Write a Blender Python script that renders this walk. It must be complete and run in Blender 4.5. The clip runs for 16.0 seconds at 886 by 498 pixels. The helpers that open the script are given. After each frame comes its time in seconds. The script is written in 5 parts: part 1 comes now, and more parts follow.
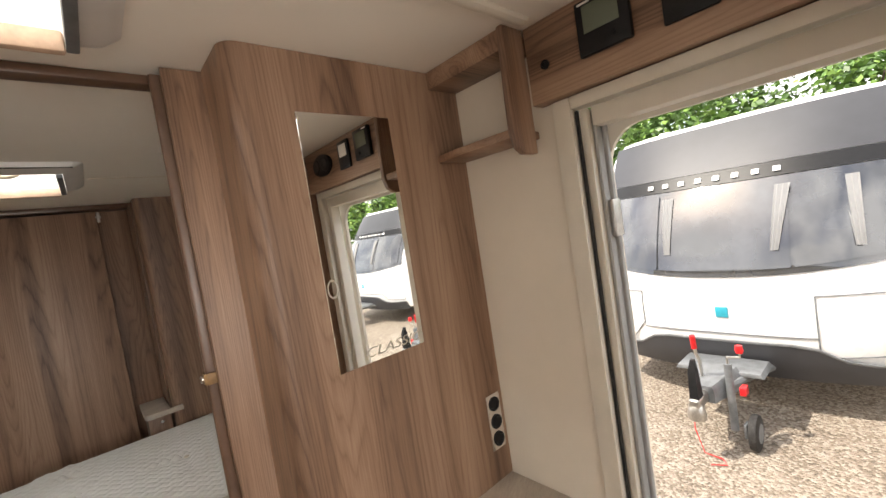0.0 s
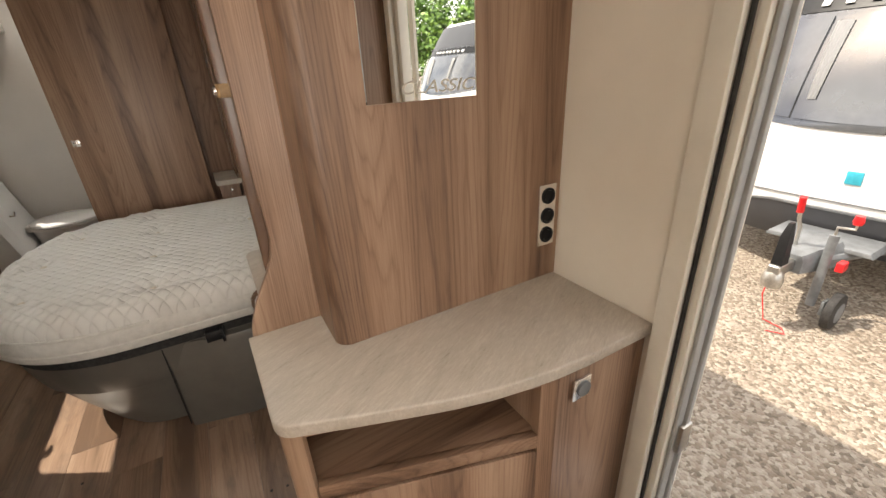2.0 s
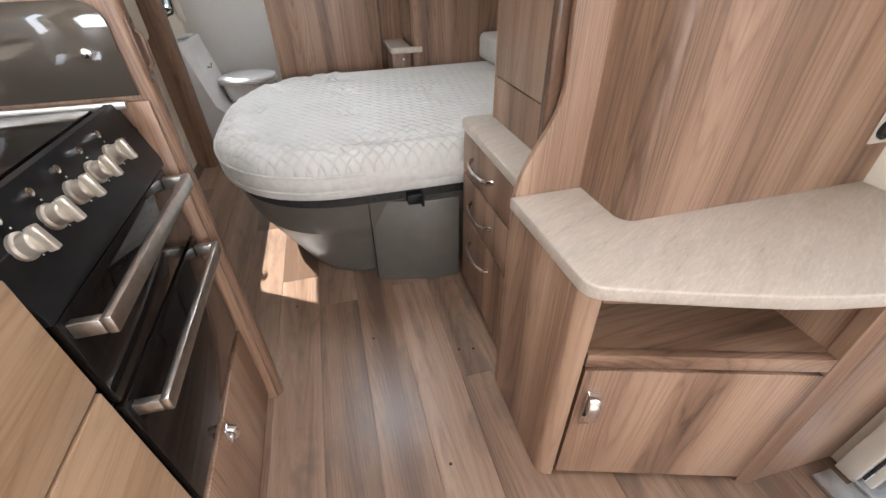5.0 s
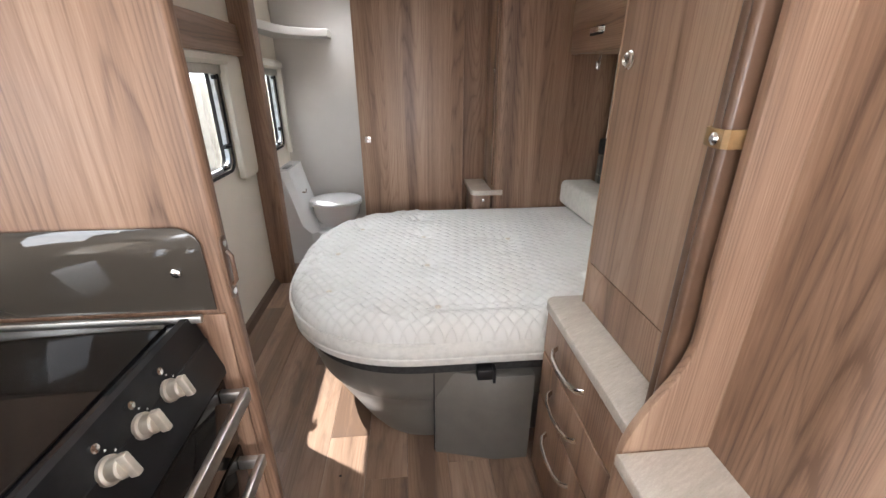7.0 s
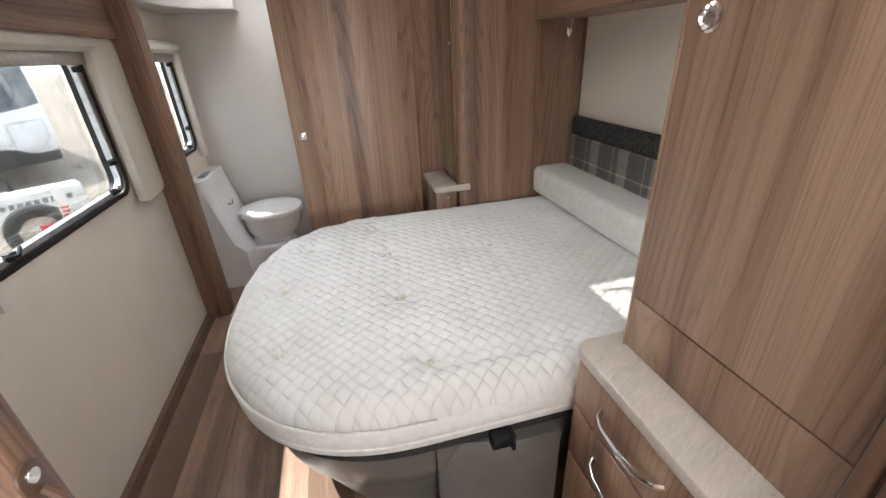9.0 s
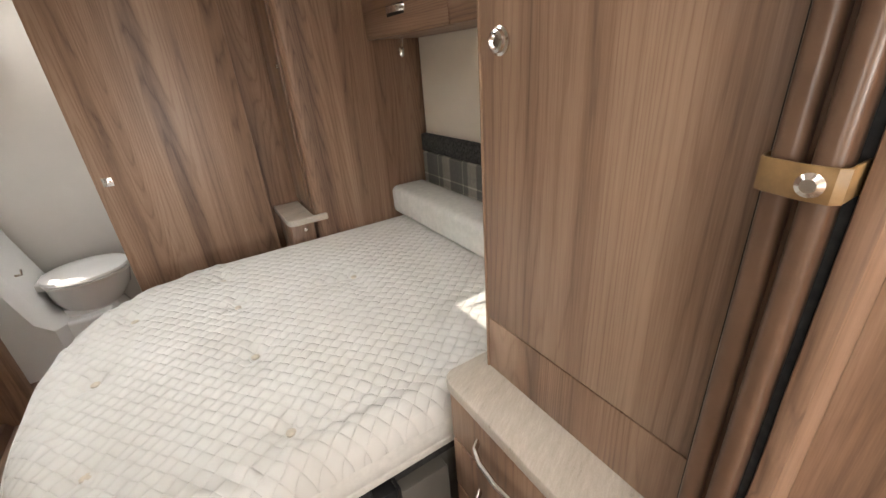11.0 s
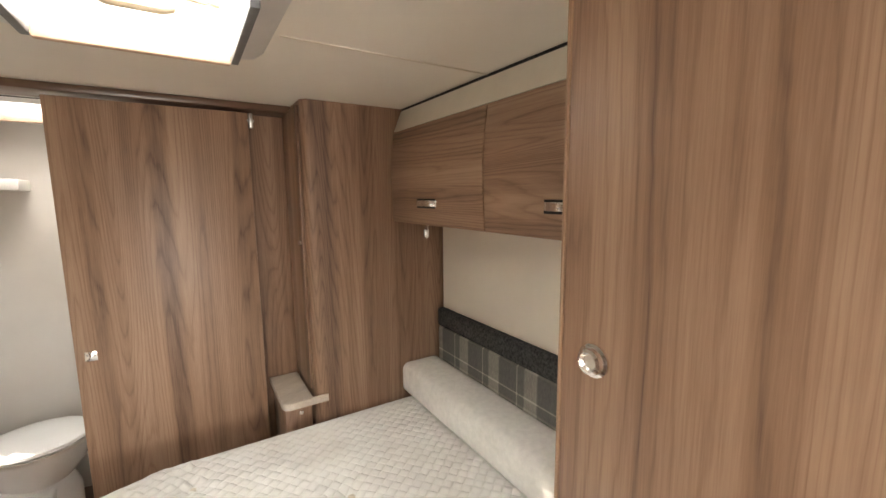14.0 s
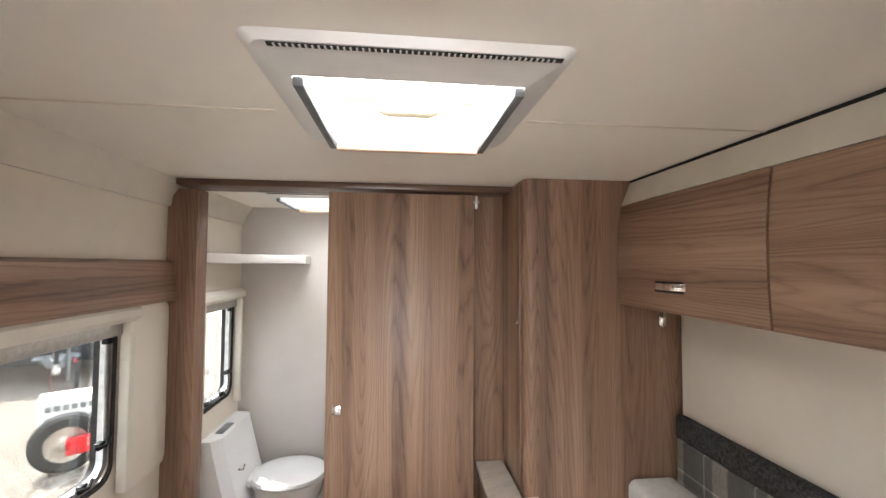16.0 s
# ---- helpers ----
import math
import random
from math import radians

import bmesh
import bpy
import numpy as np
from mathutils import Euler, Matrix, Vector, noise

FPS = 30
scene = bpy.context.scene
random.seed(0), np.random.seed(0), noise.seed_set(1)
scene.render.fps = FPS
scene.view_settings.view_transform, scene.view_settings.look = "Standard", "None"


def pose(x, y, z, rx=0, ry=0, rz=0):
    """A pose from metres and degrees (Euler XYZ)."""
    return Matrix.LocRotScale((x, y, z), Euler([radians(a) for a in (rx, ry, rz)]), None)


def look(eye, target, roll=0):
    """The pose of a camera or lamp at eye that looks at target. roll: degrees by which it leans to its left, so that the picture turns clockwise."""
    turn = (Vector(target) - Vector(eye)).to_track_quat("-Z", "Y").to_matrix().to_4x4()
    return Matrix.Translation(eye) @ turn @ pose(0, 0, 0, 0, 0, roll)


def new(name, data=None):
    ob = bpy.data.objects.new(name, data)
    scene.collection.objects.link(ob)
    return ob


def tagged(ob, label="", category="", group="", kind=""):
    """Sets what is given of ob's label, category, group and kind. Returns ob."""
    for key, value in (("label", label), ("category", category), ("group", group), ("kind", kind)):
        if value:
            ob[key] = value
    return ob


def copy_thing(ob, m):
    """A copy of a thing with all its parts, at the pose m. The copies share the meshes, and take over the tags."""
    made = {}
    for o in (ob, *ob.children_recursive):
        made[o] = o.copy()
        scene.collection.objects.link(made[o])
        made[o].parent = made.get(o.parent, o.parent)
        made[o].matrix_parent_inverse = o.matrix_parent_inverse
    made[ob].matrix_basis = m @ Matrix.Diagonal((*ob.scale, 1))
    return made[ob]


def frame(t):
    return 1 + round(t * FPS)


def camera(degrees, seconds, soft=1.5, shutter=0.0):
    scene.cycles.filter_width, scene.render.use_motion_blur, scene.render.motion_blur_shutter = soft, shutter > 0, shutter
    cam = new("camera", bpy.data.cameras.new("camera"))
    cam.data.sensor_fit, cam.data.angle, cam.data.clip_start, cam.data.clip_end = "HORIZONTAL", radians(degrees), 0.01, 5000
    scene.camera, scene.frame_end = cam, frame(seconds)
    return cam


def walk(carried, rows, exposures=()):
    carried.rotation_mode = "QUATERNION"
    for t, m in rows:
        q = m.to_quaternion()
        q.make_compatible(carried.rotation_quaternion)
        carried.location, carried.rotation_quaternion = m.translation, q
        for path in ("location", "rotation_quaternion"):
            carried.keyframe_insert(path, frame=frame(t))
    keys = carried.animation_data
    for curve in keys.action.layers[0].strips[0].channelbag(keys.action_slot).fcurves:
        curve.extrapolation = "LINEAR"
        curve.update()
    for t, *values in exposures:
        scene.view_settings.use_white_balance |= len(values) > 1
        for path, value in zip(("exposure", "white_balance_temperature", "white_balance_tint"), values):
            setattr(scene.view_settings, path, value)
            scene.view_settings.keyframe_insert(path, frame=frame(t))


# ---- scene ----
cam = camera(95.2, 16.0)
METRES, EYE, TILT, LEAN, TURN = 2.47, 1.508, 0.0, 0.0, -41.1
ROWS = [
    (0.0, 0.0, 0.0, 0.0, -0.5, -3.18, 8.94),
    (0.5, 0.0181, -0.0306, -0.0181, 2.44, -8.71, 8.14),
    (1.0, 0.0222, -0.0096, -0.0391, 5.81, -14.07, 6.5),
    (1.5, 0.0174, 0.0309, -0.0733, 8.76, -19.14, 4.46),
    (2.0, 0.0066, 0.0626, -0.0978, 10.81, -24.17, 2.84),
    (2.5, -0.0046, 0.0673, -0.1214, 11.89, -29.22, 1.67),
    (3.0, -0.0365, 0.0623, -0.1419, 12.55, -33.73, 0.76),
    (3.5, -0.064, 0.0547, -0.1601, 13.89, -37.26, 0.22),
    (4.0, -0.093, 0.0416, -0.167, 16.49, -38.79, 0.13),
    (4.5, -0.1348, 0.0251, -0.1597, 20.36, -38.47, 0.33),
    (5.0, -0.1595, 0.0192, -0.1432, 26.02, -36.32, 1.01),
    (7.5, -0.25, 0.121, -0.0707, 36.34, -21.7, 0.01),
    (8.0, -0.2852, 0.1523, -0.078, 34.46, -23.82, 0.99),
    (8.5, -0.3385, 0.1822, -0.072, 30.87, -25.47, 1.82),
    (11.0, -0.3241, 0.2477, -0.067, 8.3, -25.08, 4.03),
    (11.5, -0.3132, 0.2542, -0.0411, 5.2, -20.77, 3.83),
    (12.0, -0.3101, 0.2586, -0.0174, 4.1, -16.47, 3.63),
    (12.5, -0.3124, 0.2613, -0.0006, 3.42, -13.98, 2.49),
    (13.0, -0.3203, 0.2699, 0.0059, 3.35, -11.93, 1.48),
    (13.5, -0.3422, 0.2907, 0.016, 5.52, -9.56, 1.24),
    (14.0, -0.3721, 0.3273, 0.0227, 8.93, -7.64, 0.54),
    (14.5, -0.3998, 0.3588, 0.0265, 13.82, -6.26, -0.22),
    (15.0, -0.4236, 0.3758, 0.0239, 20.34, -4.61, -0.43),
    (15.5, -0.4355, 0.371, 0.0298, 27.45, -1.93, -0.34),
    (16.0, -0.4346, 0.3492, 0.0365, 35.13, 2.29, -0.35),
]
walk(cam, [(t, pose(0, 0, EYE, TILT, LEAN, TURN) @ pose(METRES * x, METRES * y, METRES * z, 90 + pitch, roll, yaw)) for t, x, y, z, yaw, pitch, roll in ROWS],
     exposures=[(0.0, 0.64, 6900, 10), (1.0, 0.52, 6500, 10), (1.5, 0.6, 6400, 10), (2.0, 0.70, 7200, 10), (2.5, 0.78, 7300, 10), (3.5, 1.06, 6200, 10), (5.0, 1.52, 6100, 10), (7.5, 1.63, 6100, 10), (8.5, 1.6, 6100, 10), (11.0, 1.62, 6750, 10), (12.5, 1.86, 7150, 10), (14.0, 1.95, 7100, 10), (14.5, 2.08, 6950, 10), (15.0, 2.25, 6700, 10), (16.0, 2.1, 6250, 10)])


# ---- world, sun, exposure ----
SUN_WAY = Vector((0.58, -0.35, -1.0)).normalized()
world = bpy.data.worlds.new("sky")
scene.world = world
world.use_nodes = True
wn = world.node_tree
sky = wn.nodes.new("ShaderNodeTexSky")
sky.sky_type = 'NISHITA'
sky.sun_disc = False
sky.sun_elevation = math.asin(-SUN_WAY.z)
sky.sun_rotation = math.atan2(-SUN_WAY.x, -SUN_WAY.y)
sky.dust_density = 3.0
# broken cloud over the blue
tc = wn.nodes.new("ShaderNodeTexCoord")
cl = wn.nodes.new("ShaderNodeTexNoise")
cl.inputs["Scale"].default_value, cl.inputs["Detail"].default_value = 2.6, 6
cr = wn.nodes.new("ShaderNodeValToRGB")
cr.color_ramp.elements[0].position, cr.color_ramp.elements[1].position = 0.38, 0.6
mixc = wn.nodes.new("ShaderNodeMix")
mixc.data_type = 'RGBA'
mixc.inputs["B"].default_value = (12.0, 12.0, 12.2, 1)
wn.links.new(tc.outputs["Generated"], cl.inputs["Vector"])
wn.links.new(cl.outputs["Fac"], cr.inputs["Fac"])
wn.links.new(cr.outputs["Color"], mixc.inputs["Factor"])
wn.links.new(sky.outputs["Color"], mixc.inputs["A"])
wn.links.new(mixc.outputs["Result"], wn.nodes["Background"].inputs["Color"])
wn.nodes["Background"].inputs["Strength"].default_value = 0.185
sun_data = bpy.data.lights.new("sun", 'SUN')
sun_data.energy, sun_data.angle, sun_data.color = 4.6, radians(0.53), (1.0, 0.95, 0.87)
sun = new("sun", sun_data)
sun.matrix_world = look((-6, 4, 10), Vector((-6, 4, 10)) + SUN_WAY)


def window_lamp(name, eye, target, sx, sy, watts):
    d = bpy.data.lights.new(name, 'AREA')
    d.shape, d.size, d.size_y, d.energy, d.color = 'RECTANGLE', sx, sy, watts, (0.97, 0.98, 1.0)
    ob = new(name, d)
    ob.matrix_world = look(eye, target)
    return ob


# daylight in the kitchen window and in assumed, unseen lounge windows behind the walk
window_lamp("kitchen_window_light", (-1.20, 0.575, 1.29), (0, 0.575, 1.29), 0.38, 0.6, 1.7)
window_lamp("front_window_light", (-0.15, -3.03, 1.12), (-0.15, 0, 1.12), 1.45, 0.75, 23)
window_lamp("lounge_window_light", (-1.245, -1.75, 1.15), (0, -1.75, 1.15), 0.62, 1.25, 9)
window_lamp("lounge_window_light", (0.945, -2.0, 1.15), (0, -2.0, 1.15), 0.62, 1.0, 8)


# sky light in the three rooflights
for lx, ly, sx, sy, p in ((-0.225, 2.2675, 0.38, 0.36, 5.2), (-0.20, 0.70, 0.46, 0.46, 4.5), (-0.65, 3.62, 0.38, 0.36, 2.0)):
    window_lamp("rooflight_daylight", (lx, ly, 2.10), (lx, ly, 0), sx, sy, p)


# ---- materials ----
def nodes_of(name):
    m = bpy.data.materials.new(name)
    m.use_nodes = True
    nt = m.node_tree
    return m, nt, nt.nodes["Principled BSDF"]


def add(nt, kind, **inputs):
    n = nt.nodes.new(kind)
    for k, v in inputs.items():
        n.inputs[k.replace("_", " ")].default_value = v
    return n


def ramp(nt, src, stops):
    r = nt.nodes.new("ShaderNodeValToRGB")
    els = r.color_ramp.elements
    while len(els) < len(stops):
        els.new(0.5)
    for e, (p, c) in zip(els, stops):
        e.position, e.color = p, (*c, 1)
    nt.links.new(src, r.inputs["Fac"])
    return r.outputs["Color"]


def mathn(nt, op, a, b=0.0):
    n = nt.nodes.new("ShaderNodeMath")
    n.operation = op
    for i, v in enumerate((a, b)):
        if isinstance(v, (int, float)):
            n.inputs[i].default_value = v
        else:
            nt.links.new(v, n.inputs[i])
    return n.outputs[0]


def placed(nt, scale):
    g = nt.nodes.new("ShaderNodeNewGeometry")
    mp = nt.nodes.new("ShaderNodeMapping")
    mp.inputs["Scale"].default_value = scale
    nt.links.new(g.outputs["Position"], mp.inputs["Vector"])
    return mp.outputs["Vector"]


def bump(nt, bs, height, strength, distance):
    b = add(nt, "ShaderNodeBump", Strength=strength, Distance=distance)
    nt.links.new(height, b.inputs["Height"])
    nt.links.new(b.outputs["Normal"], bs.inputs["Normal"])


def wood(name, axis, dark, mid, light, rough=0.42, planks=False, figure=1.0, bands=0.30):
    """Printed wood decor: broad tone bands, growth-ring figure, streaks and pores along one axis."""
    m, nt, bs = nodes_of(name)
    def sc(across, along):
        return tuple(along if i == axis else across for i in range(3))
    oi = nt.nodes.new("ShaderNodeObjectInfo")
    off = nt.nodes.new("ShaderNodeVectorMath")
    off.operation = 'SCALE'
    off.inputs[0].default_value = (17.0, 29.0, 41.0)
    nt.links.new(oi.outputs["Random"], off.inputs["Scale"])
    def shifted(scale):
        ad = nt.nodes.new("ShaderNodeVectorMath")
        nt.links.new(placed(nt, scale), ad.inputs[0])
        nt.links.new(off.outputs["Vector"], ad.inputs[1])
        return ad.outputs["Vector"]
    big = add(nt, "ShaderNodeTexNoise", Scale=1.0, Detail=1.5, Roughness=0.4, Distortion=0.35)
    nt.links.new(shifted(sc(5.5, 0.26)), big.inputs["Vector"])
    wob = add(nt, "ShaderNodeTexNoise", Scale=1.0, Detail=2.0)
    nt.links.new(shifted(sc(60, 9)), wob.inputs["Vector"])
    phase = mathn(nt, 'ADD', mathn(nt, 'MULTIPLY', big.outputs["Fac"], 44.0), mathn(nt, 'MULTIPLY', wob.outputs["Fac"], 0.55))
    rings = mathn(nt, 'FRACT', phase)
    ringc = ramp(nt, rings, [(0.0, (0.0,) * 3), (0.14, (0.5,) * 3), (0.55, (0.85,) * 3), (0.86, (0.6,) * 3), (1.0, (0.0,) * 3)])
    broad = add(nt, "ShaderNodeTexNoise", Scale=1.0, Detail=1.0, Roughness=0.4)
    nt.links.new(shifted(sc(11.0, 0.22)), broad.inputs["Vector"])
    broadc = ramp(nt, broad.outputs["Fac"], [(0.32, (0.0,) * 3), (0.68, (1.0,) * 3)])
    streak = add(nt, "ShaderNodeTexNoise", Scale=1.0, Detail=3.0, Roughness=0.55)
    nt.links.new(shifted(sc(48, 0.8)), streak.inputs["Vector"])
    fine = add(nt, "ShaderNodeTexNoise", Scale=1.0, Detail=4.0, Roughness=0.7)
    nt.links.new(placed(nt, sc(330, 9.0)), fine.inputs["Vector"])
    v = mathn(nt, 'ADD', mathn(nt, 'ADD', mathn(nt, 'MULTIPLY', ringc, 0.15 * figure), mathn(nt, 'MULTIPLY', broadc, bands)),
              mathn(nt, 'ADD', mathn(nt, 'MULTIPLY', streak.outputs["Fac"], 0.28), mathn(nt, 'MULTIPLY', fine.outputs["Fac"], 0.34)))
    if planks:
        v = mathn(nt, 'ADD', v, mathn(nt, 'MULTIPLY', mathn(nt, 'SUBTRACT', oi.outputs["Random"], 0.5), 0.30))
    col = ramp(nt, v, [(0.33, dark), (0.55, mid), (0.78, light)])
    if planks:
        # grey weathered patches in the print
        smoke = add(nt, "ShaderNodeTexNoise", Scale=1.0, Detail=4.0, Roughness=0.6, Distortion=0.6)
        nt.links.new(shifted(sc(13, 3.6)), smoke.inputs["Vector"])
        amount = ramp(nt, smoke.outputs["Fac"], [(0.52, (0.0,) * 3), (0.70, (0.55,) * 3)])
        mx = nt.nodes.new("ShaderNodeMix")
        mx.data_type = 'RGBA'
        mx.inputs["B"].default_value = (0.10, 0.075, 0.062, 1)
        nt.links.new(amount, mx.inputs["Factor"])
        nt.links.new(col, mx.inputs["A"])
        col = mx.outputs["Result"]
    nt.links.new(col, bs.inputs["Base Color"])
    nt.links.new(mathn(nt, 'ADD', rough - 0.08, mathn(nt, 'MULTIPLY', fine.outputs["Fac"], 0.16)), bs.inputs["Roughness"])
    bump(nt, bs, mathn(nt, 'ADD', fine.outputs["Fac"], mathn(nt, 'MULTIPLY', ringc, 0.4)), 0.16, 0.0008)
    return m


WD = ((0.112, 0.062, 0.038), (0.268, 0.160, 0.103), (0.405, 0.268, 0.182))
wood_v = wood("ash_upright", 2, *WD)
wood_h = wood("ash_lengthwise", 1, *WD, figure=1.25)
wood_x = wood("ash_crosswise", 0, *WD)
WL = ((0.34, 0.21, 0.12), (0.50, 0.335, 0.205), (0.62, 0.44, 0.29))
wood_light = wood("light_ash", 1, *WL)
floor_wood = wood("plank_vinyl", 1, (0.125, 0.075, 0.048), (0.255, 0.163, 0.11), (0.38, 0.265, 0.19), 0.32, planks=True, figure=0.7, bands=0.26)


def plain(name, color, rough=0.5, metal=0.0, grain=6.0, amount=0.06, bumpy=0.0, bscale=400.0, coat=0.0):
    m, nt, bs = nodes_of(name)
    n = add(nt, "ShaderNodeTexNoise", Scale=grain, Detail=5.0, Roughness=0.6)
    nt.links.new(placed(nt, (1, 1, 1)), n.inputs["Vector"])
    lo = tuple(max(0, c * (1 - amount * 2)) for c in color)
    hi = tuple(min(1, c * (1 + amount)) for c in color)
    nt.links.new(ramp(nt, n.outputs["Fac"], [(0.3, lo), (0.7, hi)]), bs.inputs["Base Color"])
    nt.links.new(mathn(nt, 'ADD', rough - 0.05, mathn(nt, 'MULTIPLY', n.outputs["Fac"], 0.1)), bs.inputs["Roughness"])
    bs.inputs["Metallic"].default_value = metal
    bs.inputs["Coat Weight"].default_value = coat
    if bumpy:
        f = add(nt, "ShaderNodeTexNoise", Scale=bscale, Detail=3.0)
        nt.links.new(placed(nt, (1, 1, 1)), f.inputs["Vector"])
        bump(nt, bs, f.outputs["Fac"], bumpy, 0.001)
    return m


cream_wall = plain("cream_wallboard", (0.76, 0.69, 0.59), 0.62, grain=3, amount=0.03, bumpy=0.15, bscale=700)
cream_ceiling = plain("ceiling_board", (0.85, 0.80, 0.72), 0.6, grain=2, amount=0.02, bumpy=0.1, bscale=600)
washroom_wall = plain("washroom_board", (0.60, 0.56, 0.52), 0.4, grain=3, amount=0.03)
cream_plastic = plain("cream_plastic", (0.72, 0.67, 0.58), 0.4, grain=10, amount=0.03)
white_plastic = plain("white_plastic", (0.78, 0.77, 0.75), 0.3, grain=8, amount=0.03)
white_ceramic = plain("white_ceramic", (0.82, 0.82, 0.82), 0.16, grain=6, amount=0.02, coat=0.4)
black_plastic = plain("black_plastic", (0.010, 0.010, 0.011), 0.42, grain=40, amount=0.2)
black_gloss = plain("black_enamel", (0.010, 0.011, 0.013), 0.08, grain=20, amount=0.2)
dark_rubber = plain("dark_rubber", (0.035, 0.033, 0.032), 0.7, grain=60, amount=0.3)
brown_plastic = plain("brown_plastic", (0.125, 0.070, 0.044), 0.3, grain=12, amount=0.12)
strap_tan = plain("tan_strap", (0.26, 0.155, 0.065), 0.45, grain=50, amount=0.15)
chrome = plain("chrome", (0.86, 0.85, 0.84), 0.16, 1.0, grain=30, amount=0.05)
steel = plain("brushed_steel", (0.55, 0.53, 0.50), 0.35, 1.0, grain=60, amount=0.1)
alu = plain("aluminium_sill", (0.58, 0.60, 0.62), 0.42, 1.0, grain=25, amount=0.12)
grey_plastic = plain("grey_base_plastic", (0.115, 0.104, 0.09), 0.34, grain=9, amount=0.08)
charcoal_plush = plain("charcoal_plush", (0.055, 0.053, 0.052), 0.9, grain=90, amount=0.5, bumpy=0.4)
door_mat_rubber = plain("mat_rubber", (0.028, 0.030, 0.033), 0.75, grain=70, amount=0.35, bumpy=0.3, bscale=500)
satin_grey = plain("satin_grey_profile", (0.36, 0.36, 0.35), 0.5, grain=20, amount=0.06)
step_plastic = plain("step_grey_plastic", (0.11, 0.12, 0.14), 0.55, grain=30, amount=0.15)
knob_cream = plain("satin_knob", (0.55, 0.50, 0.43), 0.3, 0.55, grain=40, amount=0.06)
caravan_white = plain("caravan_white", (0.80, 0.80, 0.80), 0.28, grain=1.2, amount=0.04, coat=0.3)
caravan_grey = plain("caravan_dark_grey", (0.045, 0.046, 0.052), 0.5, grain=3, amount=0.1)
# cream of the rooflight handle and stays, darkened to show against the bright dome
frame_cream = plain("darkened_cream_plastic", (0.36, 0.29, 0.20), 0.45, grain=14, amount=0.08)
pleat_tan = plain("pleated_blind", (0.55, 0.38, 0.27), 0.8, grain=40, amount=0.08)
etched = plain("etched_glass", (0.50, 0.46, 0.39), 0.6, grain=60, amount=0.05)
button_tan = plain("tuft_button", (0.62, 0.55, 0.45), 0.7, grain=60, amount=0.1)
tow_grey = plain("tow_bar_grey", (0.19, 0.20, 0.21), 0.5, 0.3, grain=15, amount=0.15)
red_paint = plain("red_plastic", (0.62, 0.015, 0.02), 0.35, grain=20, amount=0.08)
blue_badge = plain("blue_badge", (0.03, 0.32, 0.42), 0.3, grain=30, amount=0.1)
card_white = plain("box_card", (0.72, 0.70, 0.66), 0.7, grain=6, amount=0.05)
lcd_green = plain("lcd_pane", (0.13, 0.15, 0.11), 0.15, grain=10, amount=0.05)
bark = plain("bark", (0.10, 0.075, 0.05), 0.9, grain=14, amount=0.4, bumpy=0.8, bscale=30)


def mirror_mat():
    m, nt, bs = nodes_of("mirror_glass")
    bs.inputs["Base Color"].default_value = (0.9, 0.91, 0.9, 1)
    bs.inputs["Metallic"].default_value, bs.inputs["Roughness"].default_value = 1.0, 0.015
    return m


def thin_glass(name, tint, gloss=0.08, milky=0.0):
    m = bpy.data.materials.new(name)
    m.use_nodes = True
    nt = m.node_tree
    nt.nodes.remove(nt.nodes["Principled BSDF"])
    out = nt.nodes["Material Output"]
    tr = add(nt, "ShaderNodeBsdfTransparent", Color=(*tint, 1))
    gl = add(nt, "ShaderNodeBsdfGlossy", Roughness=0.02)
    fr = add(nt, "ShaderNodeFresnel", IOR=1.45)
    mx = nt.nodes.new("ShaderNodeMixShader")
    nt.links.new(mathn(nt, 'MULTIPLY', fr.outputs[0], gloss * 10), mx.inputs[0])
    base = tr.outputs[0]
    if milky:
        tl = add(nt, "ShaderNodeBsdfTranslucent", Color=(0.9, 0.9, 0.88, 1))
        m2 = nt.nodes.new("ShaderNodeMixShader")
        m2.inputs[0].default_value = milky
        nt.links.new(tr.outputs[0], m2.inputs[1])
        nt.links.new(tl.outputs[0], m2.inputs[2])
        base = m2.outputs[0]
    nt.links.new(base, mx.inputs[1])
    nt.links.new(gl.outputs[0], mx.inputs[2])
    nt.links.new(mx.outputs[0], out.inputs["Surface"])
    return m


mirror = mirror_mat()
window_glass = thin_glass("acrylic_window", (0.9, 0.93, 0.93), 0.06)
hatch_dome = thin_glass("rooflight_acrylic", (0.95, 0.95, 0.93), 0.06, 0.62)
smoked = plain("smoked_glass", (0.05, 0.042, 0.034), 0.04, grain=4, amount=0.05, coat=0.6)
oven_glass = plain("oven_glass", (0.012, 0.010, 0.009), 0.05, grain=5, amount=0.1)
caravan_glass = plain("tinted_window", (0.05, 0.053, 0.06), 0.05, grain=1.5, amount=0.4, coat=1.0)
caravan_glass.node_tree.nodes["Principled BSDF"].inputs["IOR"].default_value = 1.75
curtain_cloth = plain("grey_curtain", (0.22, 0.22, 0.22), 0.6, grain=3, amount=0.06)


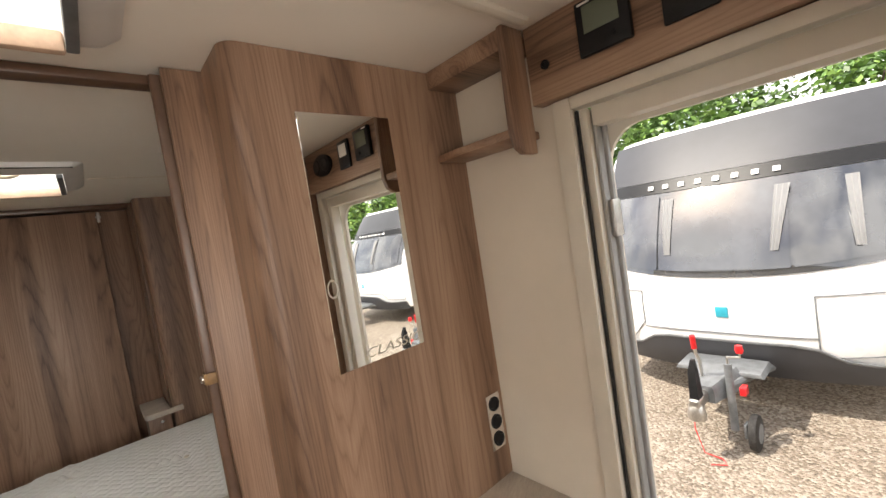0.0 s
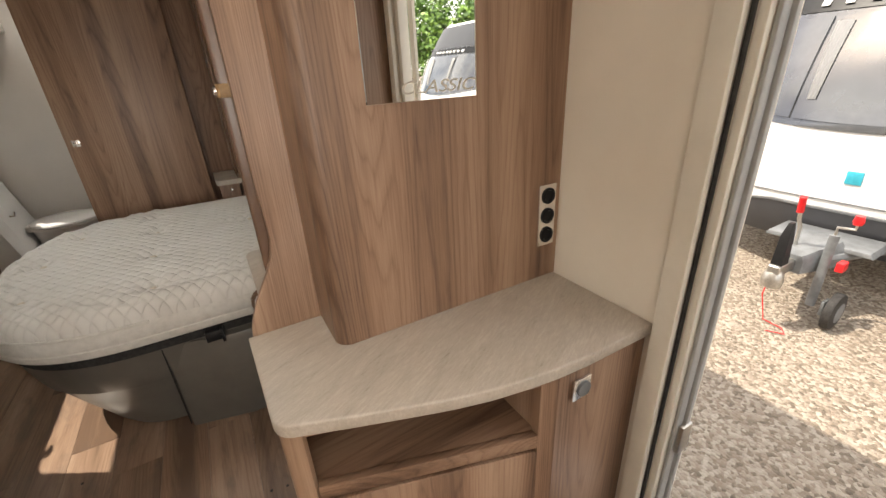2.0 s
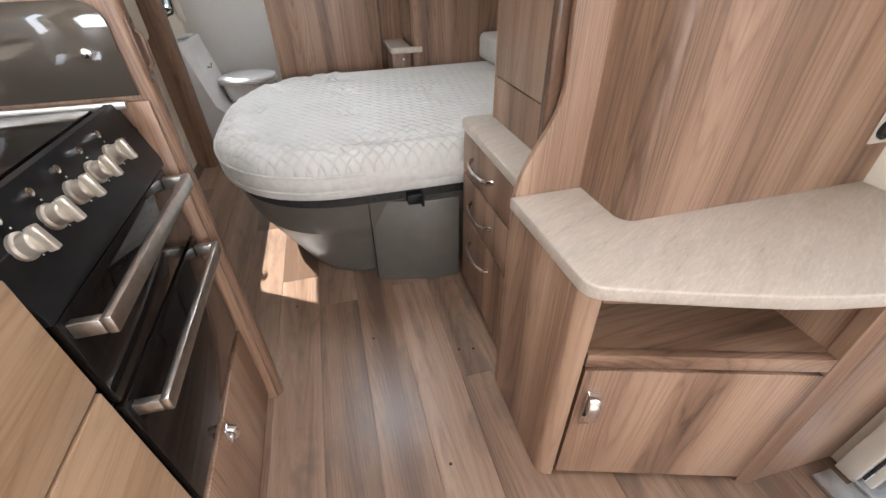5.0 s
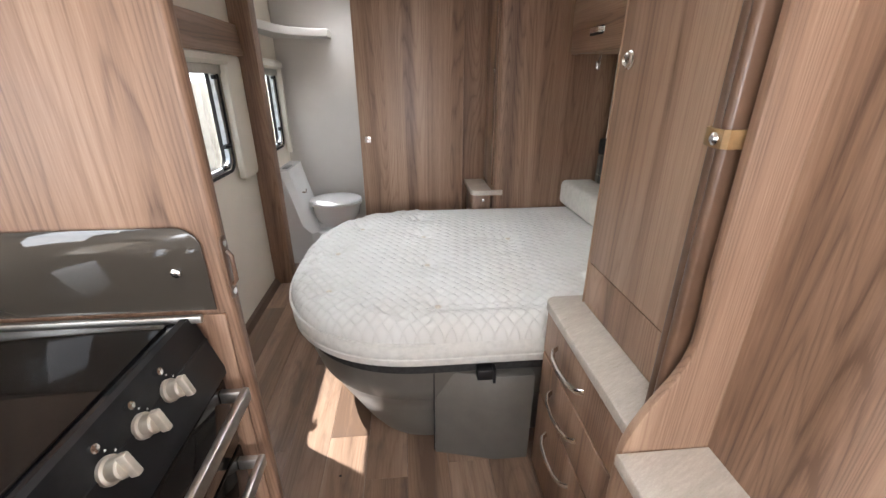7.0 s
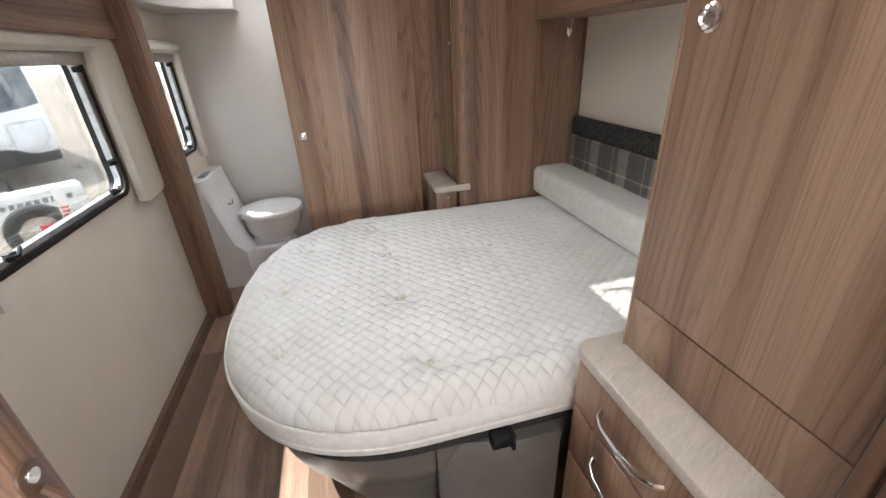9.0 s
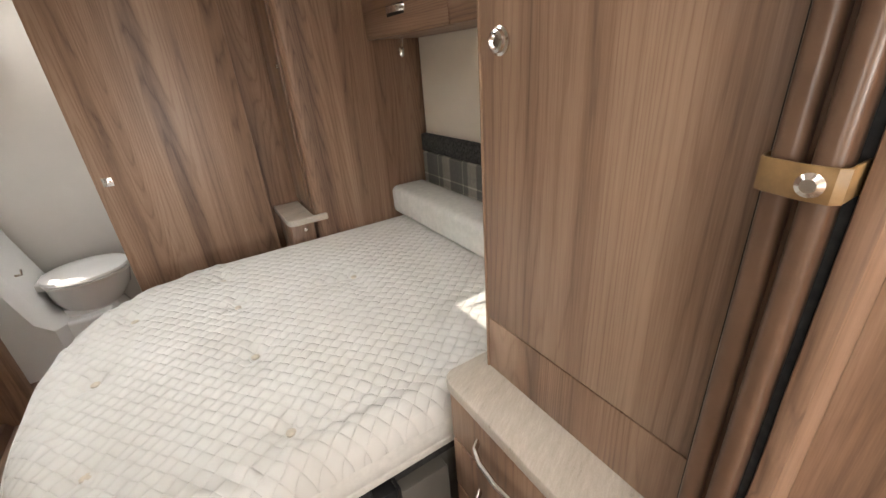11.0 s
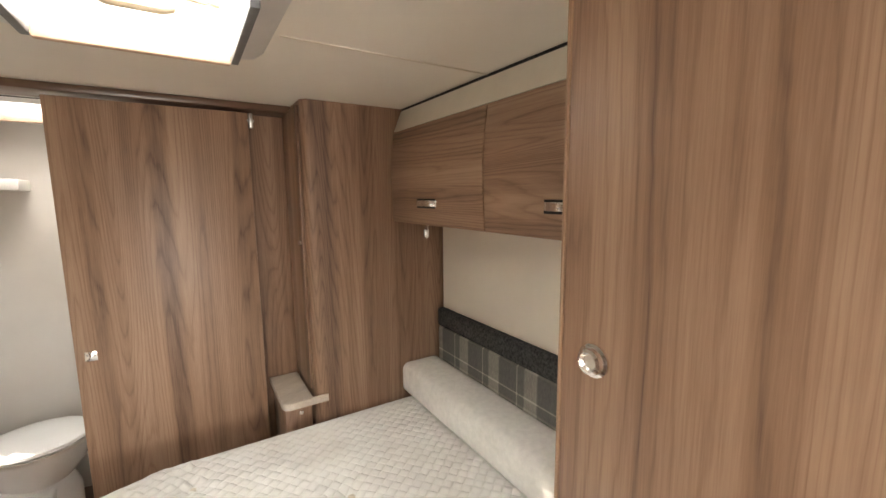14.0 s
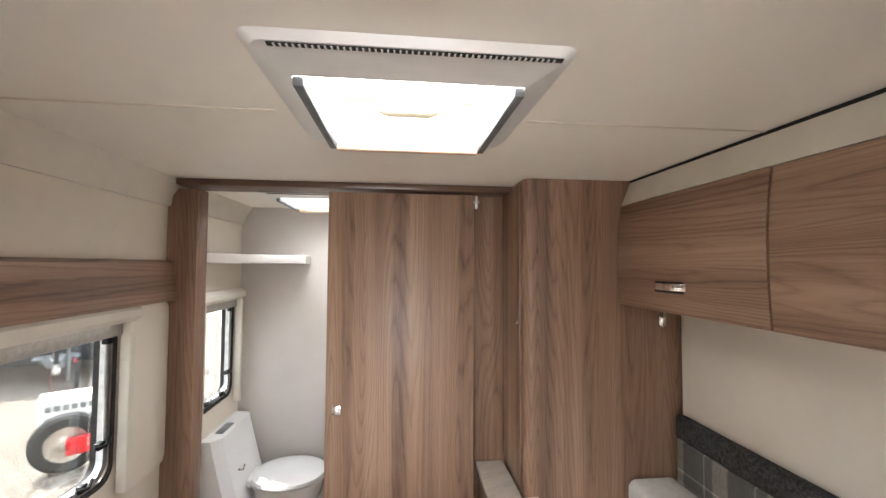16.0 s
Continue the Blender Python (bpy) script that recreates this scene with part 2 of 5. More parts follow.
def worktop_mat():
    m, nt, bs = nodes_of("stone_laminate")
    def slanted(scale):
        g = nt.nodes.new("ShaderNodeNewGeometry")
        mp = nt.nodes.new("ShaderNodeMapping")
        mp.vector_type = 'TEXTURE'
        mp.inputs["Rotation"].default_value = (0, 0, radians(28))
        mp.inputs["Scale"].default_value = tuple(1 / k for k in scale)
        nt.links.new(g.outputs["Position"], mp.inputs["Vector"])
        return mp.outputs["Vector"]
    drift = add(nt, "ShaderNodeTexNoise", Scale=1.0, Detail=5.0, Roughness=0.6, Distortion=0.5)
    nt.links.new(slanted((5, 22, 10)), drift.inputs["Vector"])
    fleck = add(nt, "ShaderNodeTexNoise", Scale=1.0, Detail=5.0, Roughness=0.7)
    nt.links.new(slanted((32, 170, 90)), fleck.inputs["Vector"])
    sp = add(nt, "ShaderNodeTexNoise", Scale=330.0, Detail=4.0, Roughness=0.8)
    nt.links.new(placed(nt, (1, 1, 1)), sp.inputs["Vector"])
    v = mathn(nt, 'ADD', mathn(nt, 'MULTIPLY', drift.outputs["Fac"], 0.35), mathn(nt, 'ADD', mathn(nt, 'MULTIPLY', fleck.outputs["Fac"], 0.4), mathn(nt, 'MULTIPLY', sp.outputs["Fac"], 0.25)))
    col = ramp(nt, v, [(0.34, (0.24, 0.20, 0.165)), (0.42, (0.415, 0.36, 0.30)), (0.52, (0.475, 0.415, 0.35)), (0.62, (0.56, 0.50, 0.43))])
    nt.links.new(col, bs.inputs["Base Color"])
    bs.inputs["Roughness"].default_value = 0.36
    bump(nt, bs, sp.outputs["Fac"], 0.1, 0.0006)
    return m


def quilt_mat():
    m, nt, bs = nodes_of("quilted_ticking")
    g = nt.nodes.new("ShaderNodeNewGeometry")
    s = nt.nodes.new("ShaderNodeSeparateXYZ")
    nt.links.new(g.outputs["Position"], s.inputs[0])
    x, y = s.outputs[0], s.outputs[1]
    # a basket weave: every lozenge is crossed by stitches that lean one way, then the other
    def weave(k, turn):
        u = mathn(nt, 'ADD', mathn(nt, 'MULTIPLY', x, k * math.cos(turn)), mathn(nt, 'MULTIPLY', y, k * math.sin(turn)))
        w = mathn(nt, 'ADD', mathn(nt, 'MULTIPLY', x, -k * math.sin(turn)), mathn(nt, 'MULTIPLY', y, k * math.cos(turn)))
        return u, w
    u, w = weave(31.0, radians(38))
    odd = mathn(nt, 'FLOORED_MODULO', mathn(nt, 'ADD', mathn(nt, 'FLOOR', u), mathn(nt, 'FLOOR', w)), 2.0)
    a = mathn(nt, 'ABSOLUTE', mathn(nt, 'SINE', mathn(nt, 'MULTIPLY', u, math.pi)))
    b = mathn(nt, 'ABSOLUTE', mathn(nt, 'SINE', mathn(nt, 'MULTIPLY', w, math.pi)))
    one = mathn(nt, 'MULTIPLY', mathn(nt, 'POWER', a, 0.35), mathn(nt, 'ADD', 0.8, mathn(nt, 'MULTIPLY', b, 0.2)))
    two = mathn(nt, 'MULTIPLY', mathn(nt, 'POWER', b, 0.35), mathn(nt, 'ADD', 0.8, mathn(nt, 'MULTIPLY', a, 0.2)))
    puff = mathn(nt, 'ADD', mathn(nt, 'MULTIPLY', one, odd), mathn(nt, 'MULTIPLY', two, mathn(nt, 'SUBTRACT', 1.0, odd)))
    n = add(nt, "ShaderNodeTexNoise", Scale=5.0, Detail=5.0)
    nt.links.new(placed(nt, (1, 1, 1)), n.inputs["Vector"])
    tone = mathn(nt, 'ADD', mathn(nt, 'MULTIPLY', puff, 0.2), mathn(nt, 'MULTIPLY', n.outputs["Fac"], 0.8))
    nt.links.new(ramp(nt, tone, [(0.2, (0.58, 0.555, 0.515)), (0.75, (0.70, 0.685, 0.655))]), bs.inputs["Base Color"])
    bs.inputs["Roughness"].default_value = 0.8
    bs.inputs["Sheen Weight"].default_value = 0.15
    bump(nt, bs, puff, 0.85, 0.007)
    return m


def tartan_mat():
    m, nt, bs = nodes_of("woven_check")
    g = nt.nodes.new("ShaderNodeNewGeometry")
    s = nt.nodes.new("ShaderNodeSeparateXYZ")
    nt.links.new(g.outputs["Position"], s.inputs[0])
    def bands(src, freq, ph):
        f = mathn(nt, 'FRACT', mathn(nt, 'ADD', mathn(nt, 'MULTIPLY', src, freq), ph))
        return ramp(nt, f, [(0.0, (0.1,) * 3), (0.30, (0.12,) * 3), (0.34, (0.8,) * 3), (0.62, (0.75,) * 3), (0.66, (0.2,) * 3), (0.80, (0.2,) * 3), (0.82, (1.0,) * 3), (0.85, (0.15,) * 3)])
    v = mathn(nt, 'MULTIPLY', mathn(nt, 'ADD', bands(s.outputs[1], 4.6, 0.1), bands(s.outputs[2], 4.4, 0.35)), 0.5)
    f = add(nt, "ShaderNodeTexNoise", Scale=1.0, Detail=4.0)
    nt.links.new(placed(nt, (60, 300, 60)), f.inputs["Vector"])
    v = mathn(nt, 'ADD', mathn(nt, 'MULTIPLY', v, 0.8), mathn(nt, 'MULTIPLY', f.outputs["Fac"], 0.25))
    nt.links.new(ramp(nt, v, [(0.12, (0.07, 0.07, 0.07)), (0.42, (0.18, 0.17, 0.15)), (0.72, (0.46, 0.42, 0.36))]), bs.inputs["Base Color"])
    bs.inputs["Roughness"].default_value = 0.9
    bump(nt, bs, f.outputs["Fac"], 0.4, 0.001)
    return m


def gravel_mat():
    m, nt, bs = nodes_of("gravel")
    v = add(nt, "ShaderNodeTexVoronoi", Scale=55.0)
    n = add(nt, "ShaderNodeTexNoise", Scale=1.2, Detail=6.0)
    for k in (v, n):
        nt.links.new(placed(nt, (1, 1, 1)), k.inputs["Vector"])
    sx = nt.nodes.new("ShaderNodeSeparateColor")
    nt.links.new(v.outputs["Color"], sx.inputs[0])
    t = mathn(nt, 'ADD', mathn(nt, 'MULTIPLY', sx.outputs[0], 0.6), mathn(nt, 'MULTIPLY', n.outputs["Fac"], 0.45))
    nt.links.new(ramp(nt, t, [(0.15, (0.10, 0.078, 0.056)), (0.5, (0.25, 0.20, 0.155)), (0.9, (0.40, 0.355, 0.295))]), bs.inputs["Base Color"])
    bs.inputs["Roughness"].default_value = 0.9
    bump(nt, bs, mathn(nt, 'SUBTRACT', 1.0, v.outputs["Distance"]), 1.0, 0.014)
    return m


def leaf_mat():
    m, nt, bs = nodes_of("leaf")
    g = nt.nodes.new("ShaderNodeNewGeometry")
    nt.links.new(ramp(nt, g.outputs["Random Per Island"], [(0.0, (0.04, 0.085, 0.016)), (0.6, (0.10, 0.20, 0.035)), (1.0, (0.20, 0.32, 0.06))]), bs.inputs["Base Color"])
    bs.inputs["Roughness"].default_value = 0.5
    bs.inputs["Transmission Weight"].default_value = 0.0
    return m


worktop = worktop_mat()
quilt = quilt_mat()
tartan = tartan_mat()
gravel = gravel_mat()
leaf = leaf_mat()


for m_ in (black_plastic, oven_glass, dark_rubber):
    m_.node_tree.nodes["Principled BSDF"].inputs["Specular IOR Level"].default_value = 0.28


# ---- mesh helpers ----
def thing(name, loc, label="", category="", group="", kind=""):
    ob = new(name)
    ob.location = loc
    ob.empty_display_size = 0.05
    return tagged(ob, label, category, group, kind)


def link(name, bm, mat, smooth=35):
    me = bpy.data.meshes.new(name)
    bmesh.ops.recalc_face_normals(bm, faces=bm.faces)
    for f in bm.faces:
        f.smooth = smooth > 0
    bm.to_mesh(me)
    bm.free()
    if smooth:
        me.set_sharp_from_angle(angle=radians(smooth))
    me.materials.append(mat)
    return new(name, me)


def whole(name, bm, mat, label="", category="", group="", kind="", smooth=35):
    return tagged(link(name, bm, mat, smooth), label, category, group, kind)


def part(name, bm, mat, parent, label="", smooth=35):
    ob = link(name, bm, mat, smooth)
    ob.parent = parent
    if parent.parent is None:
        ob.matrix_parent_inverse = Matrix.Translation(-parent.location)
    if label:
        ob["label"] = label
    return ob


def bev(bm, r, seg=2, edges=None):
    if r > 0:
        bmesh.ops.bevel(bm, geom=list(edges or bm.edges), offset=r, segments=seg, profile=0.5, affect='EDGES', clamp_overlap=True)
    return bm


def box(x0, x1, y0, y1, z0, z1, r=0.002, seg=2):
    bm = bmesh.new()
    bmesh.ops.create_cube(bm, size=1.0)
    for v in bm.verts:
        v.co = Vector((x0 + (v.co.x + .5) * (x1 - x0), y0 + (v.co.y + .5) * (y1 - y0), z0 + (v.co.z + .5) * (z1 - z0)))
    return bev(bm, r, seg)


def join(*bms):
    out = bmesh.new()
    for b in bms:
        me = bpy.data.meshes.new("tmp")
        b.to_mesh(me)
        b.free()
        out.from_mesh(me)
        bpy.data.meshes.remove(me)
    return out


def prism(poly, axis, a, b, r=0.002, seg=2):
    """Extrudes a 2D outline along axis from a to b."""
    bm = bmesh.new()
    def at(p, h):
        return {0: (h, p[0], p[1]), 1: (p[0], h, p[1]), 2: (p[0], p[1], h)}[axis]
    lo = [bm.verts.new(at(p, a)) for p in poly]
    hi = [bm.verts.new(at(p, b)) for p in poly]
    bm.faces.new(lo)
    bm.faces.new(hi[::-1])
    n = len(poly)
    for i in range(n):
        bm.faces.new((lo[i], hi[i], hi[(i + 1) % n], lo[(i + 1) % n]))
    if r:
        bmesh.ops.recalc_face_normals(bm, faces=bm.faces)
        caps = [e for e in bm.edges if len({round(v.co[axis], 5) for v in e.verts}) == 1]
        bev(bm, r, seg, caps)
    return bm


def arc(cx, cy, r, a0, a1, n=8):
    return [(cx + r * math.cos(radians(a0 + (a1 - a0) * i / n)), cy + r * math.sin(radians(a0 + (a1 - a0) * i / n))) for i in range(n + 1)]


def tube(points, r, n=10, flat=1.0):
    bm = bmesh.new()
    pts = [Vector(p) for p in points]
    rings = []
    up = None
    for i, p in enumerate(pts):
        d = (pts[min(i + 1, len(pts) - 1)] - pts[max(i - 1, 0)]).normalized()
        if up is None:
            up = Vector((0, 0, 1)) if abs(d.z) < 0.9 else Vector((1, 0, 0))
        s = d.cross(up).normalized()
        u = s.cross(d).normalized()
        up = u
        rr = r[i] if isinstance(r, (list, tuple)) else r
        rings.append([bm.verts.new(p + s * rr * math.cos(2 * math.pi * k / n) + u * rr * flat * math.sin(2 * math.pi * k / n)) for k in range(n)])
    for a, b in zip(rings, rings[1:]):
        for k in range(n):
            bm.faces.new((a[k], a[(k + 1) % n], b[(k + 1) % n], b[k]))
    bm.faces.new(rings[0][::-1])
    bm.faces.new(rings[-1])
    return bm


def lathe(profile, at, axis=2, n=20):
    """Turns (radius, height) about an axis through at."""
    bm = bmesh.new()
    rings = []
    for rr, h in profile:
        ring = []
        for k in range(n):
            a = 2 * math.pi * k / n
            c = [rr * math.cos(a), rr * math.sin(a)]
            p = [0, 0, 0]
            p[axis] = h
            p[(axis + 1) % 3], p[(axis + 2) % 3] = c
            ring.append(bm.verts.new(Vector(p) + Vector(at)))
        rings.append(ring)
    for a, b in zip(rings, rings[1:]):
        for k in range(n):
            bm.faces.new((a[k], a[(k + 1) % n], b[(k + 1) % n], b[k]))
    bm.faces.new(rings[0])
    bm.faces.new(rings[-1])
    return bm


def rounded(x0, x1, y0, y1, r, n=5):
    return arc(x1 - r, y0 + r, r, -90, 0, n) + arc(x1 - r, y1 - r, r, 0, 90, n) + arc(x0 + r, y1 - r, r, 90, 180, n) + arc(x0 + r, y0 + r, r, 180, 270, n)


def ring_frame(outer, inner, axis, a, b):
    """A flat frame between two outlines with the same number of points."""
    bm = bmesh.new()
    def at(p, h):
        return {0: (h, p[0], p[1]), 1: (p[0], h, p[1]), 2: (p[0], p[1], h)}[axis]
    L = [[bm.verts.new(at(p, h)) for p in o] for o, h in ((outer, a), (inner, a), (inner, b), (outer, b))]
    n = len(outer)
    for j in range(4):
        for i in range(n):
            bm.faces.new((L[j][i], L[j][(i + 1) % n], L[(j + 1) % 4][(i + 1) % n], L[(j + 1) % 4][i]))
    return bm


def wall_with_holes(axis, a, b, u0, u1, v0, v1, holes):
    """A wall across axis from a to b, with rectangular openings (u0, u1, v0, v1) in order along u."""
    bms = []
    def slab(p0, p1, q0, q1):
        if p1 - p0 > 1e-4 and q1 - q0 > 1e-4:
            if axis == 0:
                bms.append(box(a, b, p0, p1, q0, q1, 0))
            elif axis == 1:
                bms.append(box(p0, p1, a, b, q0, q1, 0))
            else:
                bms.append(box(p0, p1, q0, q1, a, b, 0))
    u = u0
    for h0, h1, w0, w1 in holes:
        slab(u, h0, v0, v1)
        slab(h0, h1, v0, w0)
        slab(h0, h1, w1, v1)
        u = h1
    slab(u, u1, v0, v1)
    return join(*bms)

XL, XR, H = -1.22, 0.912, 1.95
YF, YB = -3.0, 3.97

# ---- the shell ----
floor = whole("floor", box(XL - 0.04, XR + 0.02, YF, YB, -0.06, -0.006, 0), dark_rubber, "brown wood-look vinyl plank floor", "floor", kind="structure")
ground = whole("ground", box(-400, 400, -400, 400, -1.0, -0.45, 0), gravel, "pale tan loose gravel yard", "ground", kind="structure")
# right wall: entrance, then an assumed, unseen lounge window further forward
DOOR = (-0.12, 0.50, 0.0, 1.735)
whole("wall_right", wall_with_holes(0, XR, XR + 0.04, YF, YB, -0.06, H, [(-2.5, -1.5, 0.85, 1.45), DOOR]), cream_wall,
      "cream textured wallboard beside the entrance", "wall", kind="structure")
WIN = (2.03, 2.875, 0.865, 1.40)
WWIN = (3.44, 3.86, 0.85, 1.40)
KWIN = (0.25, 0.90, 1.08, 1.5)
# the first opening is an assumed lounge window, out of view
whole("wall_left", wall_with_holes(0, XL - 0.04, XL, YF, YB, -0.06, H, [(-2.4, -1.1, 0.85, 1.45), KWIN, WIN, WWIN]), cream_wall,
      "cream wallboard with acrylic windows", "wall", kind="structure")
# out of view: front wall with an assumed window that lets light in
whole("wall_front", wall_with_holes(1, YF - 0.04, YF, XL - 0.04, XR + 0.04, -0.06, H, [(-0.9, 0.6, 0.75, 1.5)]), cream_wall, "cream front wall", "wall", kind="structure")
whole("wall_rear", box(XL - 0.04, XR + 0.04, YB, YB + 0.04, -0.06, H, 0), washroom_wall, "pale grey washroom wall", "wall", kind="structure")
HATCH = (-0.435, -0.015, 2.07, 2.465)


def ceiling_mesh():
    holes = [(-0.45, 0.05, 0.45, 0.95), (HATCH[0], HATCH[1], HATCH[2], HATCH[3]), (-0.86, -0.44, 3.42, 3.82)]
    bms = []
    y = YF - 0.04
    for x0, x1, y0, y1 in holes:
        bms.append(box(XL - 0.04, XR + 0.04, y, y0, H, H + 0.05, 0))
        bms.append(box(XL - 0.04, x0, y0, y1, H, H + 0.05, 0))
        bms.append(box(x1, XR + 0.04, y0, y1, H, H + 0.05, 0))
        y = y1
    bms.append(box(XL - 0.04, XR + 0.04, y, YB + 0.04, H, H + 0.05, 0))
    return join(*bms)


whole("ceiling", ceiling_mesh(), cream_ceiling, "cream panelled ceiling with fine seams", "ceiling", kind="structure")
for yy, x0, x1 in ((2.30, XL + 0.03, -0.53), (2.30, 0.06, 0.70)):
    whole("trim", box(x0, x1, yy - 0.004, yy + 0.004, H - 0.003, H - 0.0002, 0.001), cream_wall, "cream ceiling joint strip", "trim", kind="structure")
whole("trim", tube([(-1.2, 0.55, H), (0.83, 0.55, H - 0.002)], 0.016, 10, 0.7), cream_plastic, "cream rounded ceiling joint cover", "trim", kind="structure")
# coving along the left wall
whole("trim", prism([(XL, 1.84), (XL + 0.012, 1.84), (XL + 0.02, 1.885), (XL + 0.05, 1.93), (XL + 0.06, H), (XL, H)], 1, 1.26, YB, 0.002), cream_plastic, "cream coving along the ceiling edge", "trim", kind="structure")
whole("baseboard", prism([(XL, 0), (XL + 0.035, 0), (XL + 0.02, 0.035), (XL, 0.04)], 1, 1.26, 3.16, 0.002), brown_plastic, "brown skirting along the cream wall", "baseboard", kind="structure")
whole("trim", box(-0.584, 0.18, 1.10, 1.15, H - 0.022, H - 0.0005, 0.004), brown_plastic, "dark brown sliding track on the ceiling", "trim", kind="structure")
# padded wall panel between the bedroom window and the post
whole("trim", prism(rounded(2.918, 3.157, 0.79, 1.444, 0.035), 0, XL + 0.0005, XL + 0.024, 0.006, 3), cream_wall, "cream padded panel beside the window", "trim", kind="structure")
whole("trim", prism([(XL, 1.445), (XL + 0.045, 1.445), (XL + 0.05, 1.46), (XL + 0.035, 1.60), (XL, 1.612)], 1, 1.24, 3.16, 0.003), wood_h, "brown wooden rail above the window", "trim", kind="structure")


def side_window(name, y0, y1, z0, z1, label, blind=True):
    t = thing(name, (XL, (y0 + y1) / 2, z0), label, "window", kind="structure")
    xo = XL - 0.04
    # outer frame in dark rubber and grey alloy, with rounded corners
    part("seal", ring_frame(rounded(y0, y1, z0, z1, 0.06), rounded(y0 + 0.022, y1 - 0.022, z0 + 0.022, z1 - 0.022, 0.05), 0, xo - 0.012, xo + 0.012), dark_rubber, t)
    part("window_frame", ring_frame(rounded(y0 + 0.012, y1 - 0.012, z0 + 0.012, z1 - 0.012, 0.055), rounded(y0 + 0.03, y1 - 0.03, z0 + 0.03, z1 - 0.03, 0.045), 0, xo + 0.0125, xo + 0.034), alu, t, "grey alloy frame")
    part("inner_seal", ring_frame(rounded(y0 - 0.002, y1 + 0.002, z0 - 0.006, z1 - 0.004, 0.06), rounded(y0 + 0.006, y1 - 0.006, z0 + 0.007, z1 - 0.012, 0.056), 0, XL - 0.004, XL + 0.006), dark_rubber, t, "black rubber edge")
    part("pane", prism(rounded(y0 + 0.005, y1 - 0.005, z0 + 0.005, z1 - 0.005, 0.05), 0, xo - 0.018, xo - 0.0125, 0), window_glass, t, "clear acrylic pane").visible_shadow = False
    # cassette and side rails of the blind
    c = 0.03
    part("blind_cassette", prism([(XL + 0.012, z1 - 0.005), (XL + 0.03, z1 - 0.008), (XL + 0.052, z1 + 0.01), (XL + 0.05, z1 + 0.035), (XL + 0.03, z1 + 0.052), (XL + 0.012, z1 + 0.055)], 1, y0 - 0.05, y1 + 0.06, 0.003), cream_plastic, t)
    for ya in (y0 - 0.035, y1 + 0.005):
        part("blind_rail", box(XL + 0.012, XL + 0.046, ya, ya + c, z0 - 0.055, z1 - 0.006, 0.004), cream_plastic, t)
    part("blind", box(XL + 0.013, XL + 0.02, y0 - 0.005, y1 + 0.005, z1 - 0.05, z1 - 0.008, 0.002), steel, t, "rolled grey blind edge")
    # stays and catches
    for yy, zz, sy in ((y1 - 0.05, z0 + 0.13, 0), (y1 - 0.12, z0 + 0.03, 1), (y0 + 0.13, z0 + 0.03, 1)):
        part("catch", join(box(xo + 0.026, xo + 0.045, yy - 0.016, yy + 0.016, zz - 0.012, zz + 0.012, 0.004), tube([(xo + 0.04, yy - 0.03, zz + 0.004), (xo + 0.055, yy, zz), (xo + 0.042, yy + 0.034, zz + 0.012)], 0.006, 8)), black_plastic, t, "black turning catch")
    part("stay", tube([(xo + 0.03, y1 - 0.03, z1 - 0.04), (xo + 0.035, y1 - 0.028, z0 + 0.14)], 0.006, 8), alu, t)
    part("stay_hinge", box(xo + 0.025, xo + 0.045, y1 - 0.045, y1 - 0.015, z1 - 0.075, z1 - 0.055, 0.003), black_plastic, t)
    return t


side_window("window_1", *WIN, "rounded acrylic window with cream blind cassette")
side_window("window_2", *WWIN, "small washroom window with cream blind cassette")
side_window("window_3", *KWIN, "kitchen window with cream blind frame")


